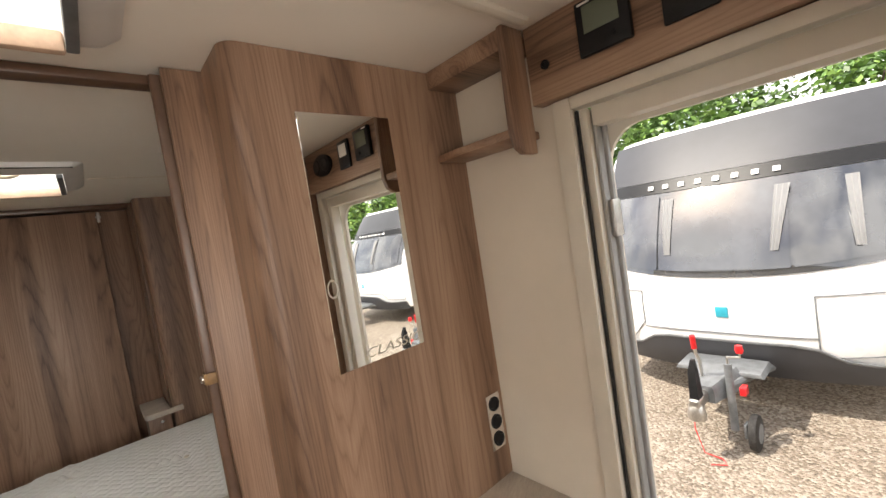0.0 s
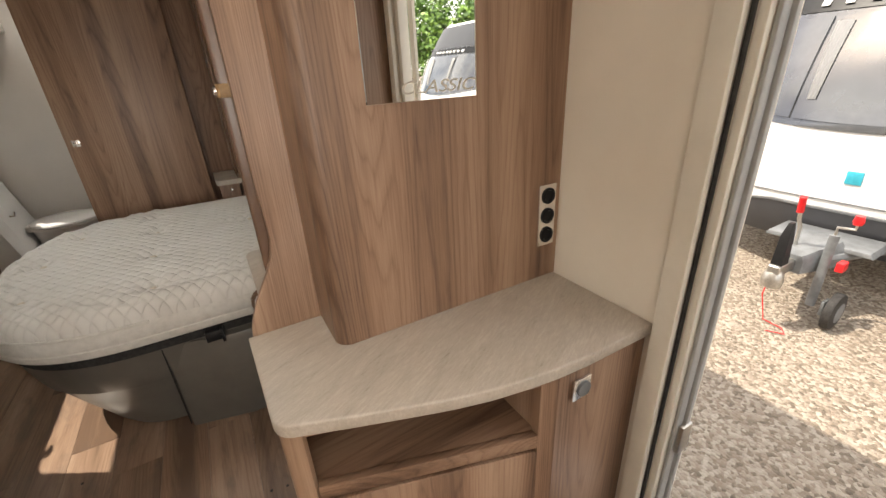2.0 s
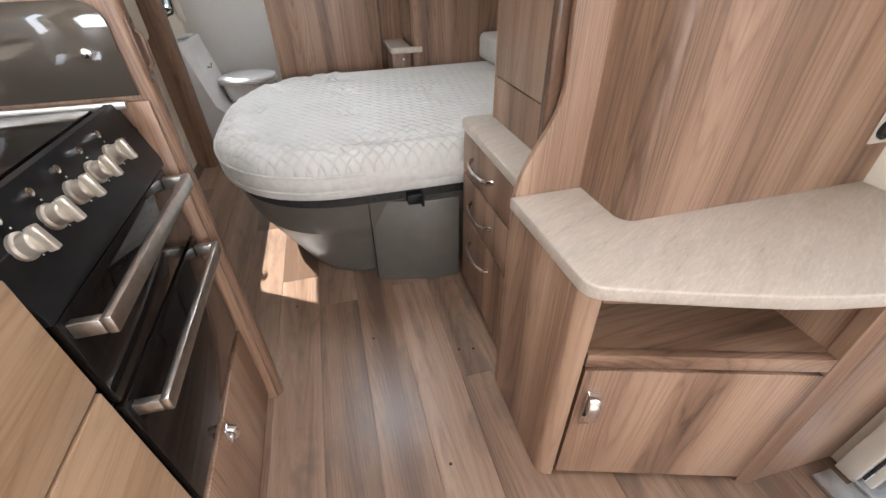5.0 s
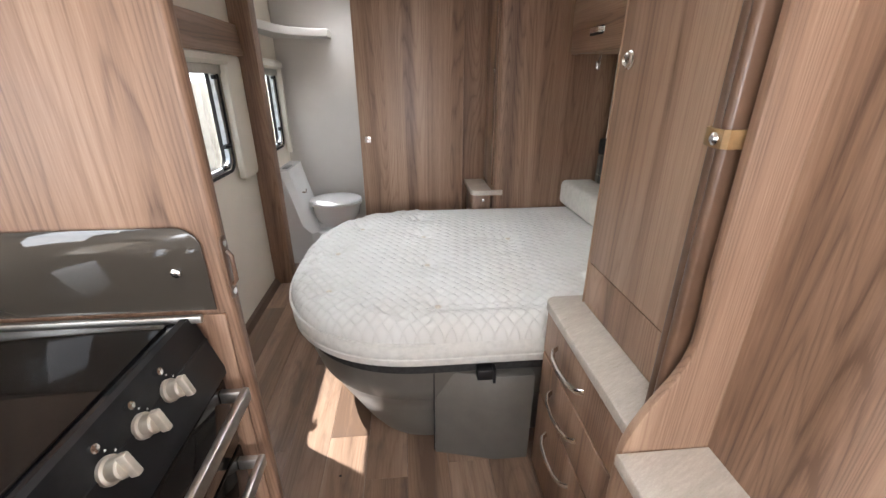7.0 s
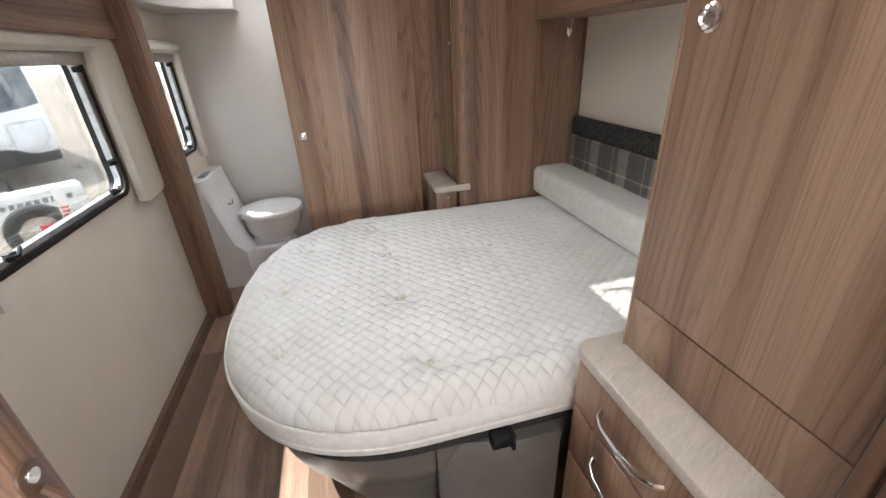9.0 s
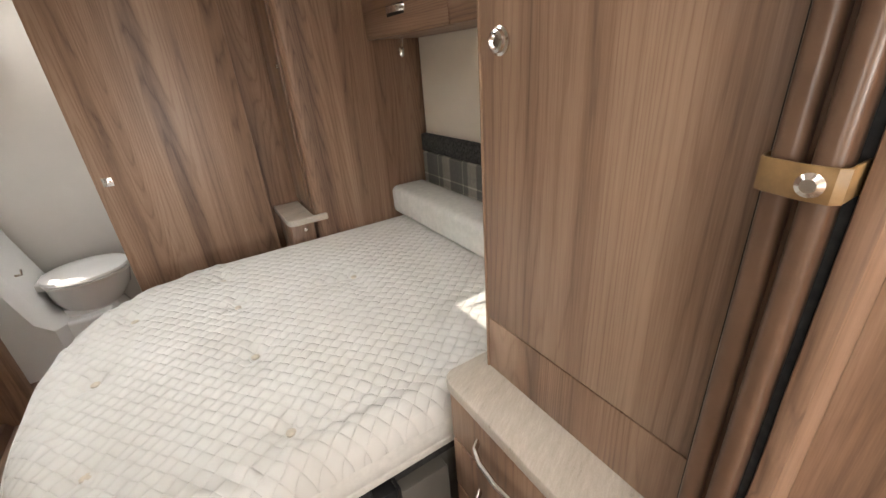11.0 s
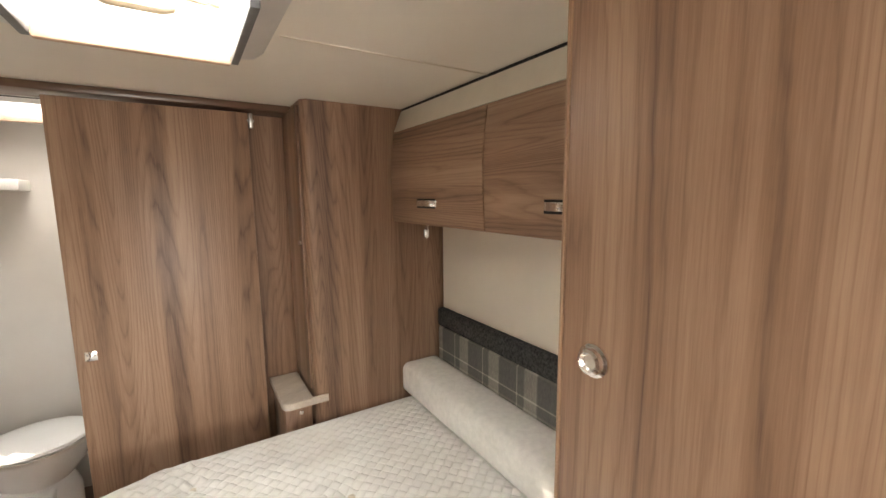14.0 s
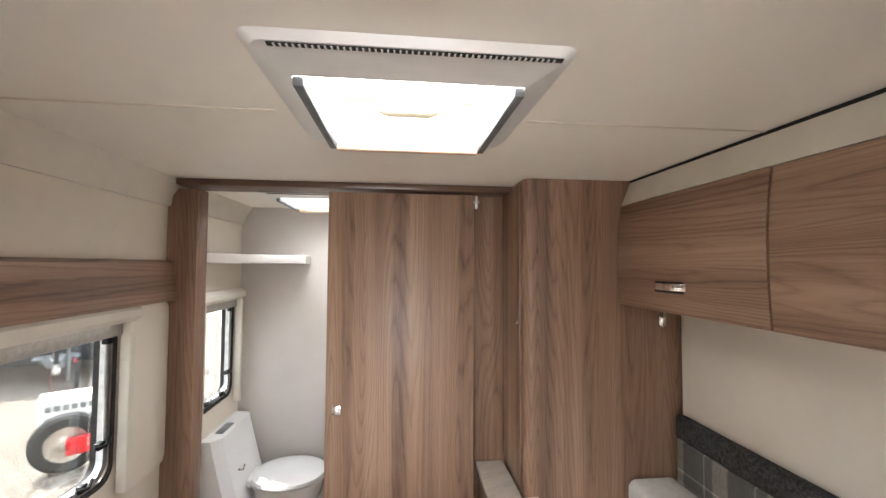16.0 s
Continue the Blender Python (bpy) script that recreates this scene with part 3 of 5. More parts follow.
# ---- rooflights ----
def rooflight(name, x0, x1, y0, y1, label, handle=True):
    t = thing(name, ((x0 + x1) / 2, (y0 + y1) / 2, H), label, "rooflight", kind="structure")
    b = 0.062
    ox0, ox1, oy0, oy1 = x0 - b, x1 + b, y0 - 0.105, y1 + 0.02
    bm = bmesh.new()
    n = 6
    loops = []
    for outl, z in ((rounded(ox0, ox1, oy0, oy1, 0.03, n), H - 0.0005), (rounded(ox0 + 0.022, ox1 - 0.022, oy0 + 0.004, oy1 - 0.010, 0.025, n), H - 0.018),
                    (rounded(x0, x1, y0, y1, 0.006, n), H - 0.024), (rounded(x0 + 0.012, x1 - 0.012, y0 + 0.012, y1 - 0.012, 0.006, n), H + 0.085)):
        loops.append([bm.verts.new((p[0], p[1], z)) for p in outl])
    for a, c in zip(loops, loops[1:]):
        for i in range(len(a)):
            bm.faces.new((a[i], a[(i + 1) % len(a)], c[(i + 1) % len(a)], c[i]))
    part("frame", bm, white_plastic, t, "white moulded frame")
    # grille along the near edge
    part("grille_slot", box(ox0 + 0.05, ox1 - 0.03, oy0 + 0.007, oy0 + 0.017, H - 0.0205, H - 0.0175, 0), dark_rubber, t)
    xx = ox0 + 0.06
    while xx < ox1 - 0.04:
        part("grille_bar", box(xx, xx + 0.003, oy0 + 0.006, oy0 + 0.018, H - 0.0225, H - 0.0207, 0), white_plastic, t)
        xx += 0.0095
    for xa in (x0 + 0.001, x1 - 0.02):
        part("blind_track", box(xa, xa + 0.019, y0 + 0.004, y1 - 0.004, H - 0.04, H - 0.022, 0.003), tow_grey, t, "dark grey blind track")
    part("blind", box(x0 + 0.02, x1 - 0.02, y1 - 0.024, y1 - 0.002, H - 0.046, H - 0.008, 0.006), pleat_tan, t, "folded pleated blind")
    # domed acrylic
    bm = bmesh.new()
    N = 10
    g = [[bm.verts.new((x0 - 0.03 + (x1 - x0 + 0.06) * i / N, y0 - 0.03 + (y1 - y0 + 0.06) * j / N,
                        H + 0.088 + 0.05 * (1 - (2 * i / N - 1) ** 4) * (1 - (2 * j / N - 1) ** 4))) for j in range(N + 1)] for i in range(N + 1)]
    for i in range(N):
        for j in range(N):
            bm.faces.new((g[i][j], g[i + 1][j], g[i + 1][j + 1], g[i][j + 1]))
    part("dome", bm, hatch_dome, t, "milky acrylic dome").visible_shadow = True
    if handle:
        cx, yh, zh = (x0 + x1) / 2, y1 - 0.075, H + 0.05
        part("handle", tube([(cx - 0.07, yh, zh + 0.02), (cx - 0.066, yh - 0.012, zh - 0.01), (cx - 0.05, yh - 0.02, zh - 0.018), (cx + 0.05, yh - 0.02, zh - 0.018), (cx + 0.066, yh - 0.012, zh - 0.01), (cx + 0.07, yh, zh + 0.02)], 0.011, 10), frame_cream, t)
        for s in (-1, 1):
            part("stay", tube([(cx + s * 0.06, yh, zh + 0.02), (cx + s * 0.1, yh + 0.01, zh + 0.03), (cx + s * 0.17, yh + 0.02, zh + 0.03)], 0.008, 8), frame_cream, t)
    return t


rooflight("rooflight_1", *HATCH, "white framed rooflight with milky acrylic dome and handle")
rooflight("rooflight_2", -0.45, 0.05, 0.45, 0.95, "white framed rooflight over the kitchen")
rooflight("rooflight_3", -0.86, -0.44, 3.42, 3.82, "small white washroom rooflight", False)

# recessed ceiling spot over the end of the bed
sl = thing("ceiling_spotlight", (-0.241, 1.795, H), "round steel ceiling spotlight with pale lens", "spotlight")
part("ring", lathe([(0.047, H - 0.0005), (0.045, H - 0.010), (0.036, H - 0.014), (0.030, H - 0.006)], (-0.241, 1.795, 0), 2, 26), steel, sl)
part("lens", lathe([(0.0295, H - 0.0055), (0.02, H - 0.008), (0.004, H - 0.009)], (-0.241, 1.795, 0), 2, 22), white_plastic, sl)

# ---- entrance ----
ent = thing("door_frame", (XR, 0.19, 0), "cream and grey aluminium entrance door frame", "door frame", kind="structure")
y0, y1, _, z1 = DOOR
part("architrave", join(box(XR - 0.022, XR - 0.001, y1 - 0.002, y1 + 0.045, 0.0, z1 + 0.026, 0.004), box(XR - 0.022, XR - 0.001, y0 - 0.045, y0 + 0.002, 0, z1 + 0.026, 0.004), box(XR - 0.022, XR - 0.001, y0 + 0.0025, y1 - 0.0025, z1 - 0.004, z1 + 0.026, 0.004)), cream_plastic, ent, "cream plastic surround")
part("seal", box(XR - 0.004, XR + 0.004, y1 - 0.0105, y1 - 0.0025, 0.02, z1 - 0.006, 0.002), dark_rubber, ent, "black rubber seal")
for a, b, m, xx in ((y1 - 0.028, y1 - 0.0108, cream_plastic, XR + 0.005), (y1 - 0.038, y1 - 0.0285, satin_grey, XR + 0.022)):
    part("jamb", box(xx, XR + 0.05, a, b, 0.0, z1 - 0.006, 0.003), m, ent)
part("jamb", box(XR + 0.005, XR + 0.05, y0 + 0.0025, y0 + 0.034, 0, z1 - 0.006, 0.003), cream_plastic, ent)
part("head", box(XR + 0.005, XR + 0.05, y0 + 0.035, y1 - 0.039, z1 - 0.05, z1 - 0.006, 0.003), cream_plastic, ent)
part("edge_strip", box(XR + 0.05, XR + 0.066, y1 - 0.046, y1 - 0.03, -0.02, z1 - 0.03, 0.004), satin_grey, ent, "grey outer door edge")
part("aperture_trim", ring_frame(rounded(y0 + 0.002, y1 - 0.002, 0.0205, z1 - 0.006, 0.004, 8), rounded(y0 + 0.04, y1 - 0.040, 0.024, z1 - 0.058, 0.085, 8), 0, XR + 0.0665, XR + 0.080), cream_plastic, ent, "rounded cream aperture trim")
for zz in (0.35, 1.42):
    part("hinge", box(XR + 0.03, XR + 0.07, y1 - 0.052, y1 - 0.0385, zz, zz + 0.09, 0.004), steel, ent)
whole("door_sill", join(box(0.80, 0.865, y0, y1 + 0.04, -0.004, 0.012, 0.004), box(0.865, XR + 0.075, y0 + 0.002, y1 - 0.002, -0.02, 0.006, 0.004), box(0.885, 0.895, y0 + 0.004, y1 - 0.004, 0.004, 0.018, 0.003), box(XR + 0.045, XR + 0.065, y0 + 0.004, y1 - 0.004, 0.0, 0.02, 0.006)), alu, "scuffed aluminium entrance sill", "door sill", kind="structure")
# wall header above the door with heating panel
hdr = thing("door_header", (0.86, 0.2, 1.78), "brown wooden panel over the entrance door", "panel")
part("board", box(0.868, XR - 0.001, -0.5, 0.581, 1.763, H - 0.001, 0.003), wood_h, hdr)
part("socket", lathe([(0.011, 0.8665), (0.011, 0.862), (0.006, 0.8615), (0.006, 0.864)], (0, 0.53, 1.845), 0, 14), black_plastic, hdr, "small black round socket")
th = thing("heating_control", (0.86, 0.38, 1.86), "black heating control panel with green display", "control panel")
part("case", box(0.852, 0.8675, 0.325, 0.437, 1.818, 1.932, 0.004), black_plastic, th)
part("display", box(0.8505, 0.8518, 0.345, 0.42, 1.862, 1.918, 0.001), lcd_green, th, "green grey display")
part("button", lathe([(0.006, 0.8518), (0.006, 0.8495), (0.003, 0.849)], (0, 0.36, 1.84), 0, 12), black_plastic, th)
part("logo", box(0.8505, 0.8518, 0.40, 0.428, 1.922, 1.926, 0), white_plastic, th, "plain pale maker's mark")
sp = thing("loudspeaker", (0.86, 0.02, 1.86), "black oval loudspeaker over the door", "loudspeaker")
part("case", prism([(0.02 + 0.085 * math.cos(a), 1.865 + 0.048 * math.sin(a)) for a in [i * math.pi / 14 for i in range(28)]], 0, 0.850, 0.8675, 0.004), black_plastic, sp)
for yy in (-0.02, 0.06):
    part("cone", lathe([(0.032, 0.8495), (0.026, 0.846), (0.01, 0.8485)], (0, yy, 1.865), 0, 18), dark_rubber, sp)
lm = thing("radio_display", (0.86, 0.17, 1.86), "black control with small bright screen", "control panel")
part("case", box(0.856, 0.8675, 0.18, 0.27, 1.81, 1.925, 0.004), black_plastic, lm)
part("screen", box(0.8545, 0.8558, 0.195, 0.255, 1.86, 1.91, 0.001), card_white, lm)
# corner shelf unit beside the header
su = thing("corner_shelf", (0.83, 0.72, 1.62), "brown wooden open corner shelf by the ceiling", "shelf")
part("end_panel", prism([(0.792, H - 0.001), (0.784, 1.78), (0.782, 1.70), (0.793, 1.665), (0.815, 1.65), (0.867, 1.65), (0.867, H - 0.001)], 1, 0.582, 0.602, 0.004), wood_v, su)
part("shelf", prism([(0.79, 0.603), (XR - 0.001, 0.603), (XR - 0.001, 0.874), (0.80, 0.874), (0.79, 0.80)], 2, 1.69, 1.712, 0.004), wood_x, su)
part("top_board", box(0.80, XR - 0.001, 0.603, 0.874, 1.90, H - 0.001, 0.002), wood_x, su)
# tall cupboard on the lounge side of the entrance
whole("lounge_cupboard", box(0.50, XR - 0.001, -0.62, -0.18, 0, H - 0.002, 0.006), wood_v, "tall brown wooden cupboard beside the entrance", "cupboard")
mt = thing("door_mat", (0.6, 0.2, 0), "dark grey rubber mat on the vinyl floor", "mat")
part("pad", prism(rounded(0.46, 0.79, -0.25, 0.475, 0.045), 2, 0.0005, 0.009, 0.002), door_mat_rubber, mt)
part("border", ring_frame(rounded(0.452, 0.796, -0.258, 0.483, 0.05), rounded(0.46, 0.79, -0.25, 0.475, 0.045), 2, 0.0005, 0.0065), black_plastic, mt, "black bound edge")

# folding step outside
stp = thing("entry_step", (1.2, 0.2, -0.45), "dark grey plastic entry step with slotted tread", "step")


def slotted_tread():
    bms = []
    X = [0.99 + 0.045 * i for i in range(9)]
    ya, yb = -0.13, 0.50
    nrow = 10
    for i in range(len(X)):
        bms.append(box(X[i], X[i] + 0.016, ya, yb, -0.235, -0.205, 0.002))
    for j in range(nrow + 1):
        yy = ya + (yb - ya - 0.02) * j / nrow
        for i in range(len(X) - 1):
            bms.append(box(X[i] + 0.0162, X[i + 1] - 0.0002, yy, yy + 0.02, -0.233, -0.208, 0.001))
    return join(*bms)


part("tread", slotted_tread(), step_plastic, stp)
for xx in (1.01, 1.33):
    for yy in (-0.10, 0.45):
        part("leg", tube([(xx, yy, -0.233), (xx, yy, -0.45)], 0.018, 10), step_plastic, stp)

# ---- bulkhead, mirror column and dresser ----
bulk = prism([(0.182, H - 0.002), (0.182, 1.05), (0.186, 0.97), (0.186, 0.925), (0.178, 0.885), (0.163, 0.85), (0.145, 0.818), (0.127, 0.785), (0.112, 0.75), (0.102, 0.72), (0.098, 0.69), (0.098, 0.0), (XR - 0.001, 0.0), (XR - 0.001, H - 0.002)], 1, 1.043, 1.062, 0.004)
whole("bulkhead_partition", bulk, wood_v, "brown wood-grain bulkhead with curved edge", "partition", kind="structure")
col = thing("mirror_column", (0.55, 0.95, 0.70), "brown wood-grain column cupboard above the dresser", "cupboard")
part("carcass", prism(arc(0.262 + 0.035, 0.875 + 0.035, 0.035, 270, 180, 8) + [(0.262, 1.0425), (XR - 0.001, 1.0425), (XR - 0.001, 0.875)], 2, 0.7005, H - 0.001, 0), wood_v, col)
mr = thing("wall_mirror", (0.515, 0.87, 1.21), "frameless rectangular wall mirror with etched lettering", "mirror")
part("glass", box(0.391, 0.641, 0.869, 0.8745, 1.208, 1.811, 0.0012, 1), mirror, mr)
fc = bpy.data.curves.new("lettering", 'FONT')
fc.body, fc.size, fc.extrude, fc.align_x = "CLASSIC", 0.034, 0.0002, 'CENTER'
fc.shear = 0.3
fo = bpy.data.objects.new("tmp", fc)
fm = bpy.data.meshes.new_from_object(fo)
bpy.data.objects.remove(fo)
fm.transform(pose(0.545, 0.8685, 1.222, 90, 0, 0) @ Matrix.Diagonal((1.35, 1, 1, 1)))
fm.materials.append(etched)
ft = new("lettering", fm)
ft.parent, ft.matrix_parent_inverse = mr, Matrix.Translation(-mr.location)
ring_pts = [i * math.pi / 12 for i in range(24)]
part("etched_mark", ring_frame([(0.408 + 0.013 * math.cos(a), 1.405 + 0.022 * math.sin(a)) for a in ring_pts], [(0.408 + 0.010 * math.cos(a), 1.405 + 0.018 * math.sin(a)) for a in ring_pts], 1, 0.8683, 0.8688), etched, mr, "small pale etched ring")
sk = thing("socket_strip", (0.864, 0.874, 0.8), "chrome plate with three black round sockets", "socket")
part("plate", box(0.834, 0.894, 0.868, 0.8748, 0.80, 0.974, 0.004), chrome, sk)
for zz in (0.832, 0.887, 0.943):
    part("socket", lathe([(0.022, 0.868), (0.022, 0.864), (0.016, 0.863), (0.014, 0.8665)], (0.864, 0, zz), 1, 18), black_plastic, sk)

dr = thing("dresser", (0.5, 0.8, 0), "brown wood-grain corner cabinet with open shelf and door", "cabinet")
front = [(0.105, 0.755), (0.13, 0.73), (0.60, 0.582), (0.64, 0.572), (XR - 0.025, 0.565)]
def off_front(x):
    for (xa, ya), (xb, yb) in zip(front, front[1:]):
        if xa <= x <= xb:
            return ya + (yb - ya) * (x - xa) / (xb - xa)
    return front[-1][1]
part("side_panel", prism([(0.098, 1.0425), (0.098, 0.765), (0.103, 0.75), (0.115, 0.738), (0.135, 0.730), (0.143, 0.745), (0.125, 0.765), (0.12, 1.0425)], 2, 0.0, 0.668, 0.002), wood_v, dr)
part("post", prism([(0.597, 0.584), (0.632, 0.568), (0.632, 0.60), (0.60, 0.61)], 2, 0.0, 0.668, 0.002), wood_v, dr)
part("side_front", prism([(0.633, 0.572), (XR - 0.003, 0.566), (XR - 0.003, 0.585), (0.633, 0.592)], 2, 0.0, 0.668, 0.002), wood_v, dr)
part("shelf_rail", prism([(0.14, 0.729), (0.598, 0.585), (0.604, 0.603), (0.146, 0.747)], 2, 0.462, 0.50, 0.002), wood_x, dr)
part("shelf", prism([(0.13, 0.748), (0.605, 0.605), (0.605, 1.0245), (0.13, 1.0245)], 2, 0.478, 0.4985, 0.001), wood_x, dr)
part("top_rail", prism([(0.14, 0.731), (0.598, 0.587), (0.604, 0.605), (0.146, 0.749)], 2, 0.640, 0.668, 0.002), wood_x, dr)
part("back_panel", box(0.13, 0.605, 1.025, 1.042, 0.0, 0.668, 0), wood_x, dr)
part("inner_side", box(0.6055, 0.63, 0.612, 1.0245, 0.0, 0.668, 0), wood_v, dr)
part("bottom", prism([(0.13, 0.76), (0.605, 0.615), (0.605, 1.017), (0.13, 1.017)], 2, 0.0, 0.02, 0), wood_x, dr)
cd = part("door", prism([(0.143, 0.7275), (0.596, 0.5845), (0.601, 0.6005), (0.148, 0.7435)], 2, 0.022, 0.452, 0.004), wood_v, dr)
fdir = Vector((0.453, -0.143, 0)).normalized()
fnor = Vector((-0.143, -0.453, 0)).normalized()


def bar_handle(name, p0, p1, out, parent, mat, r=0.006, wide=1.6):
    a, b, o = Vector(p0), Vector(p1), Vector(out)
    pts = [a, a + o * 0.6 + (b - a) * 0.06, a + o + (b - a) * 0.22, (a + b) / 2 + o * 1.15, a + o + (b - a) * 0.78, a + o * 0.6 + (b - a) * 0.94, b]
    return part(name, tube(pts, r, 10, wide), mat, parent)


hb = Vector((0.172, 0.7185, 0.0)) + fnor * 0.0015
part("handle", join(box(-0.013, 0.013, -0.004, 0.004, 0.258, 0.384, 0.003), prism([(-0.004, 0.383), (-0.020, 0.380), (-0.030, 0.365), (-0.031, 0.338), (-0.024, 0.305), (-0.012, 0.285), (-0.007, 0.283), (-0.019, 0.31), (-0.025, 0.34), (-0.023, 0.36), (-0.017, 0.371), (-0.004, 0.374)], 0, -0.012, 0.012, 0.0015)), chrome, cd, "chrome latch handle")
hnd = cd.children[0]
hnd.data.transform(Matrix.Translation(hb) @ Matrix.Rotation(math.atan2(fdir.y, fdir.x), 4, 'Z'))
sw = thing("light_switch", (0.69, 0.569, 0.6), "chrome square plate with round grey switch", "switch")
part("plate", box(0.672, 0.727, 0.562, 0.5695, 0.576, 0.634, 0.003), chrome, sw)
part("rocker", lathe([(0.019, 0.5618), (0.019, 0.557), (0.012, 0.555)], (0.702, 0, 0.605), 1, 20), tow_grey, sw, "grey round rocker")


def rim_top(poly, z0, z1, r=0.0045):
    return prism(poly, 2, z0, z1, r, 3)


ctop = arc(0.093 + 0.045, 0.752 + 0.0, 0.045, 180, 245, 6)
ctop = [(0.088, 1.0425)] + ctop + [(0.22, 0.672), (0.315, 0.637), (0.40, 0.607), (0.47, 0.587), (0.55, 0.571), (0.62, 0.561), (0.70, 0.555), (XR - 0.002, 0.552), (XR - 0.002, 1.0425)]
whole("worktop", rim_top(ctop, 0.669, 0.70), worktop, "beige stone-effect laminate worktop with curved front", "worktop")

# ---- bedside wardrobe and drawers ----
wr = thing("wardrobe", (0.58, 1.4, 0.70), "tall brown wood-grain wardrobe beside the bed", "wardrobe")
part("carcass", box(0.263, XR - 0.002, 1.1005, 1.572, 0.7005, H - 0.002, 0.002), wood_v, wr)
wdoor = part("door", box(0.245, 0.2625, 1.128, 1.566, 0.836, 1.94, 0.003), wood_v, wr)
part("plinth", box(0.247, 0.2625, 1.128, 1.566, 0.7008, 0.832, 0.002), wood_v, wr)
part("edge_trim", box(0.243, 0.2625, 1.5665, 1.571, 0.7008, 1.94, 0.001), wood_v, wr, "brown edging strip")
part("knob", lathe([(0.021, 0.2445), (0.021, 0.241), (0.017, 0.239), (0.016, 0.233), (0.012, 0.231), (0.009, 0.236)], (0, 1.515, 1.362), 0, 22), chrome, wdoor, "round chrome push knob")
fd = thing("folding_door", (0.2, 1.14, 0.70), "brown concertina door folded beside the bulkhead", "door")
for x0_, x1_, ya, yb in ((0.172, 0.2, 1.097, 1.117), (0.163, 0.2, 1.0705, 1.089)):
    part("fold", prism(rounded(x0_, x1_, ya, yb, 0.007, 4), 2, 0.715, 1.94, 0), brown_plastic, fd, "satin brown plastic fold")
part("groove", box(0.184, 0.2, 1.0892, 1.0968, 0.7155, 1.939, 0.001), brown_plastic, fd)
part("backing", box(0.2005, 0.2445, 1.0625, 1.1265, 0.7015, 1.94, 0.002), dark_rubber, fd)
stb = thing("door_strap", (0.155, 1.09, 1.245), "tan leatherette strap with brass stud", "strap")
part("strap", prism([(0.205, 1.067), (0.165, 1.067), (0.1605, 1.071), (0.1605, 1.086), (0.168, 1.113), (0.172, 1.1185), (0.18, 1.12), (0.205, 1.12), (0.205, 1.1225), (0.179, 1.1225), (0.1695, 1.120), (0.1655, 1.114), (0.158, 1.087), (0.158, 1.070), (0.164, 1.0645), (0.205, 1.0645)], 2, 1.233, 1.259, 0.0008), strap_tan, stb)
part("stud", lathe([(0.009, 0.1578), (0.009, 0.154), (0.005, 0.151)], (0, 1.082, 1.246), 0, 16), chrome, stb, "chrome stud")

du = thing("drawer_unit", (0.5, 1.36, 0), "brown wood-grain three-drawer unit beside the bed", "drawers")
part("carcass", box(0.166, XR - 0.002, 1.1005, 1.600, 0.0, 0.668, 0.002), wood_v, du)
for z0, z1, zh in ((0.515, 0.66, 0.60), (0.345, 0.508, 0.435), (0.02, 0.338, 0.262)):
    d = part("drawer_front", box(0.150, 0.1655, 1.125, 1.594, z0, z1, 0.003), wood_v, du)
    bar_handle("handle", (0.150, 1.30, zh), (0.150, 1.49, zh - 0.004), (-0.028, 0, -0.006), d, chrome, 0.0055, 1.7)["label"] = "bowed chrome handle"
whole("bedside_worktop", rim_top([(0.31, 1.1005), (0.31, 1.612)] + arc(0.175, 1.577, 0.035, 90, 180, 6) + [(0.138, 1.1005)], 0.669, 0.70), worktop, "beige stone-effect top over the drawers", "worktop")

# ---- bed ----
BY, BX = 2.275, -0.20


def bed_outline(a, b, n=64, e=2.5, xr=0.895, cx=BX, cy=BY):
    pts = [(xr, cy - b), ]
    for i in range(n + 1):
        t = -1 + 2 * i / n
        ang = math.pi * i / n
        sy, sx = -math.cos(ang), math.sin(ang)
        s = (abs(sx) ** e + abs(sy) ** e) ** (-1 / e)
        pts.append((cx - a * sx * s, cy + b * sy * s))
    pts.append((xr, cy + b))
    return pts


def loft(rings, cap=True):
    bm = bmesh.new()
    L = [[bm.verts.new(p) for p in r] for r in rings]
    n = len(L[0])
    for a, b in zip(L, L[1:]):
        for i in range(n):
            bm.faces.new((a[i], a[(i + 1) % n], b[(i + 1) % n], b[i]))
    if cap:
        bm.faces.new(L[0][::-1])
        bm.faces.new(L[-1])
    return bm


BUTTONS = [(-0.58, 1.92), (-0.18, 1.772), (0.22, 1.80), (-0.20, 2.12), (0.19, 2.10), (-0.60, 2.28), (-0.20, 2.46), (0.22, 2.40), (0.28, 2.60), (-0.22, 2.72), (-0.52, 2.60)]


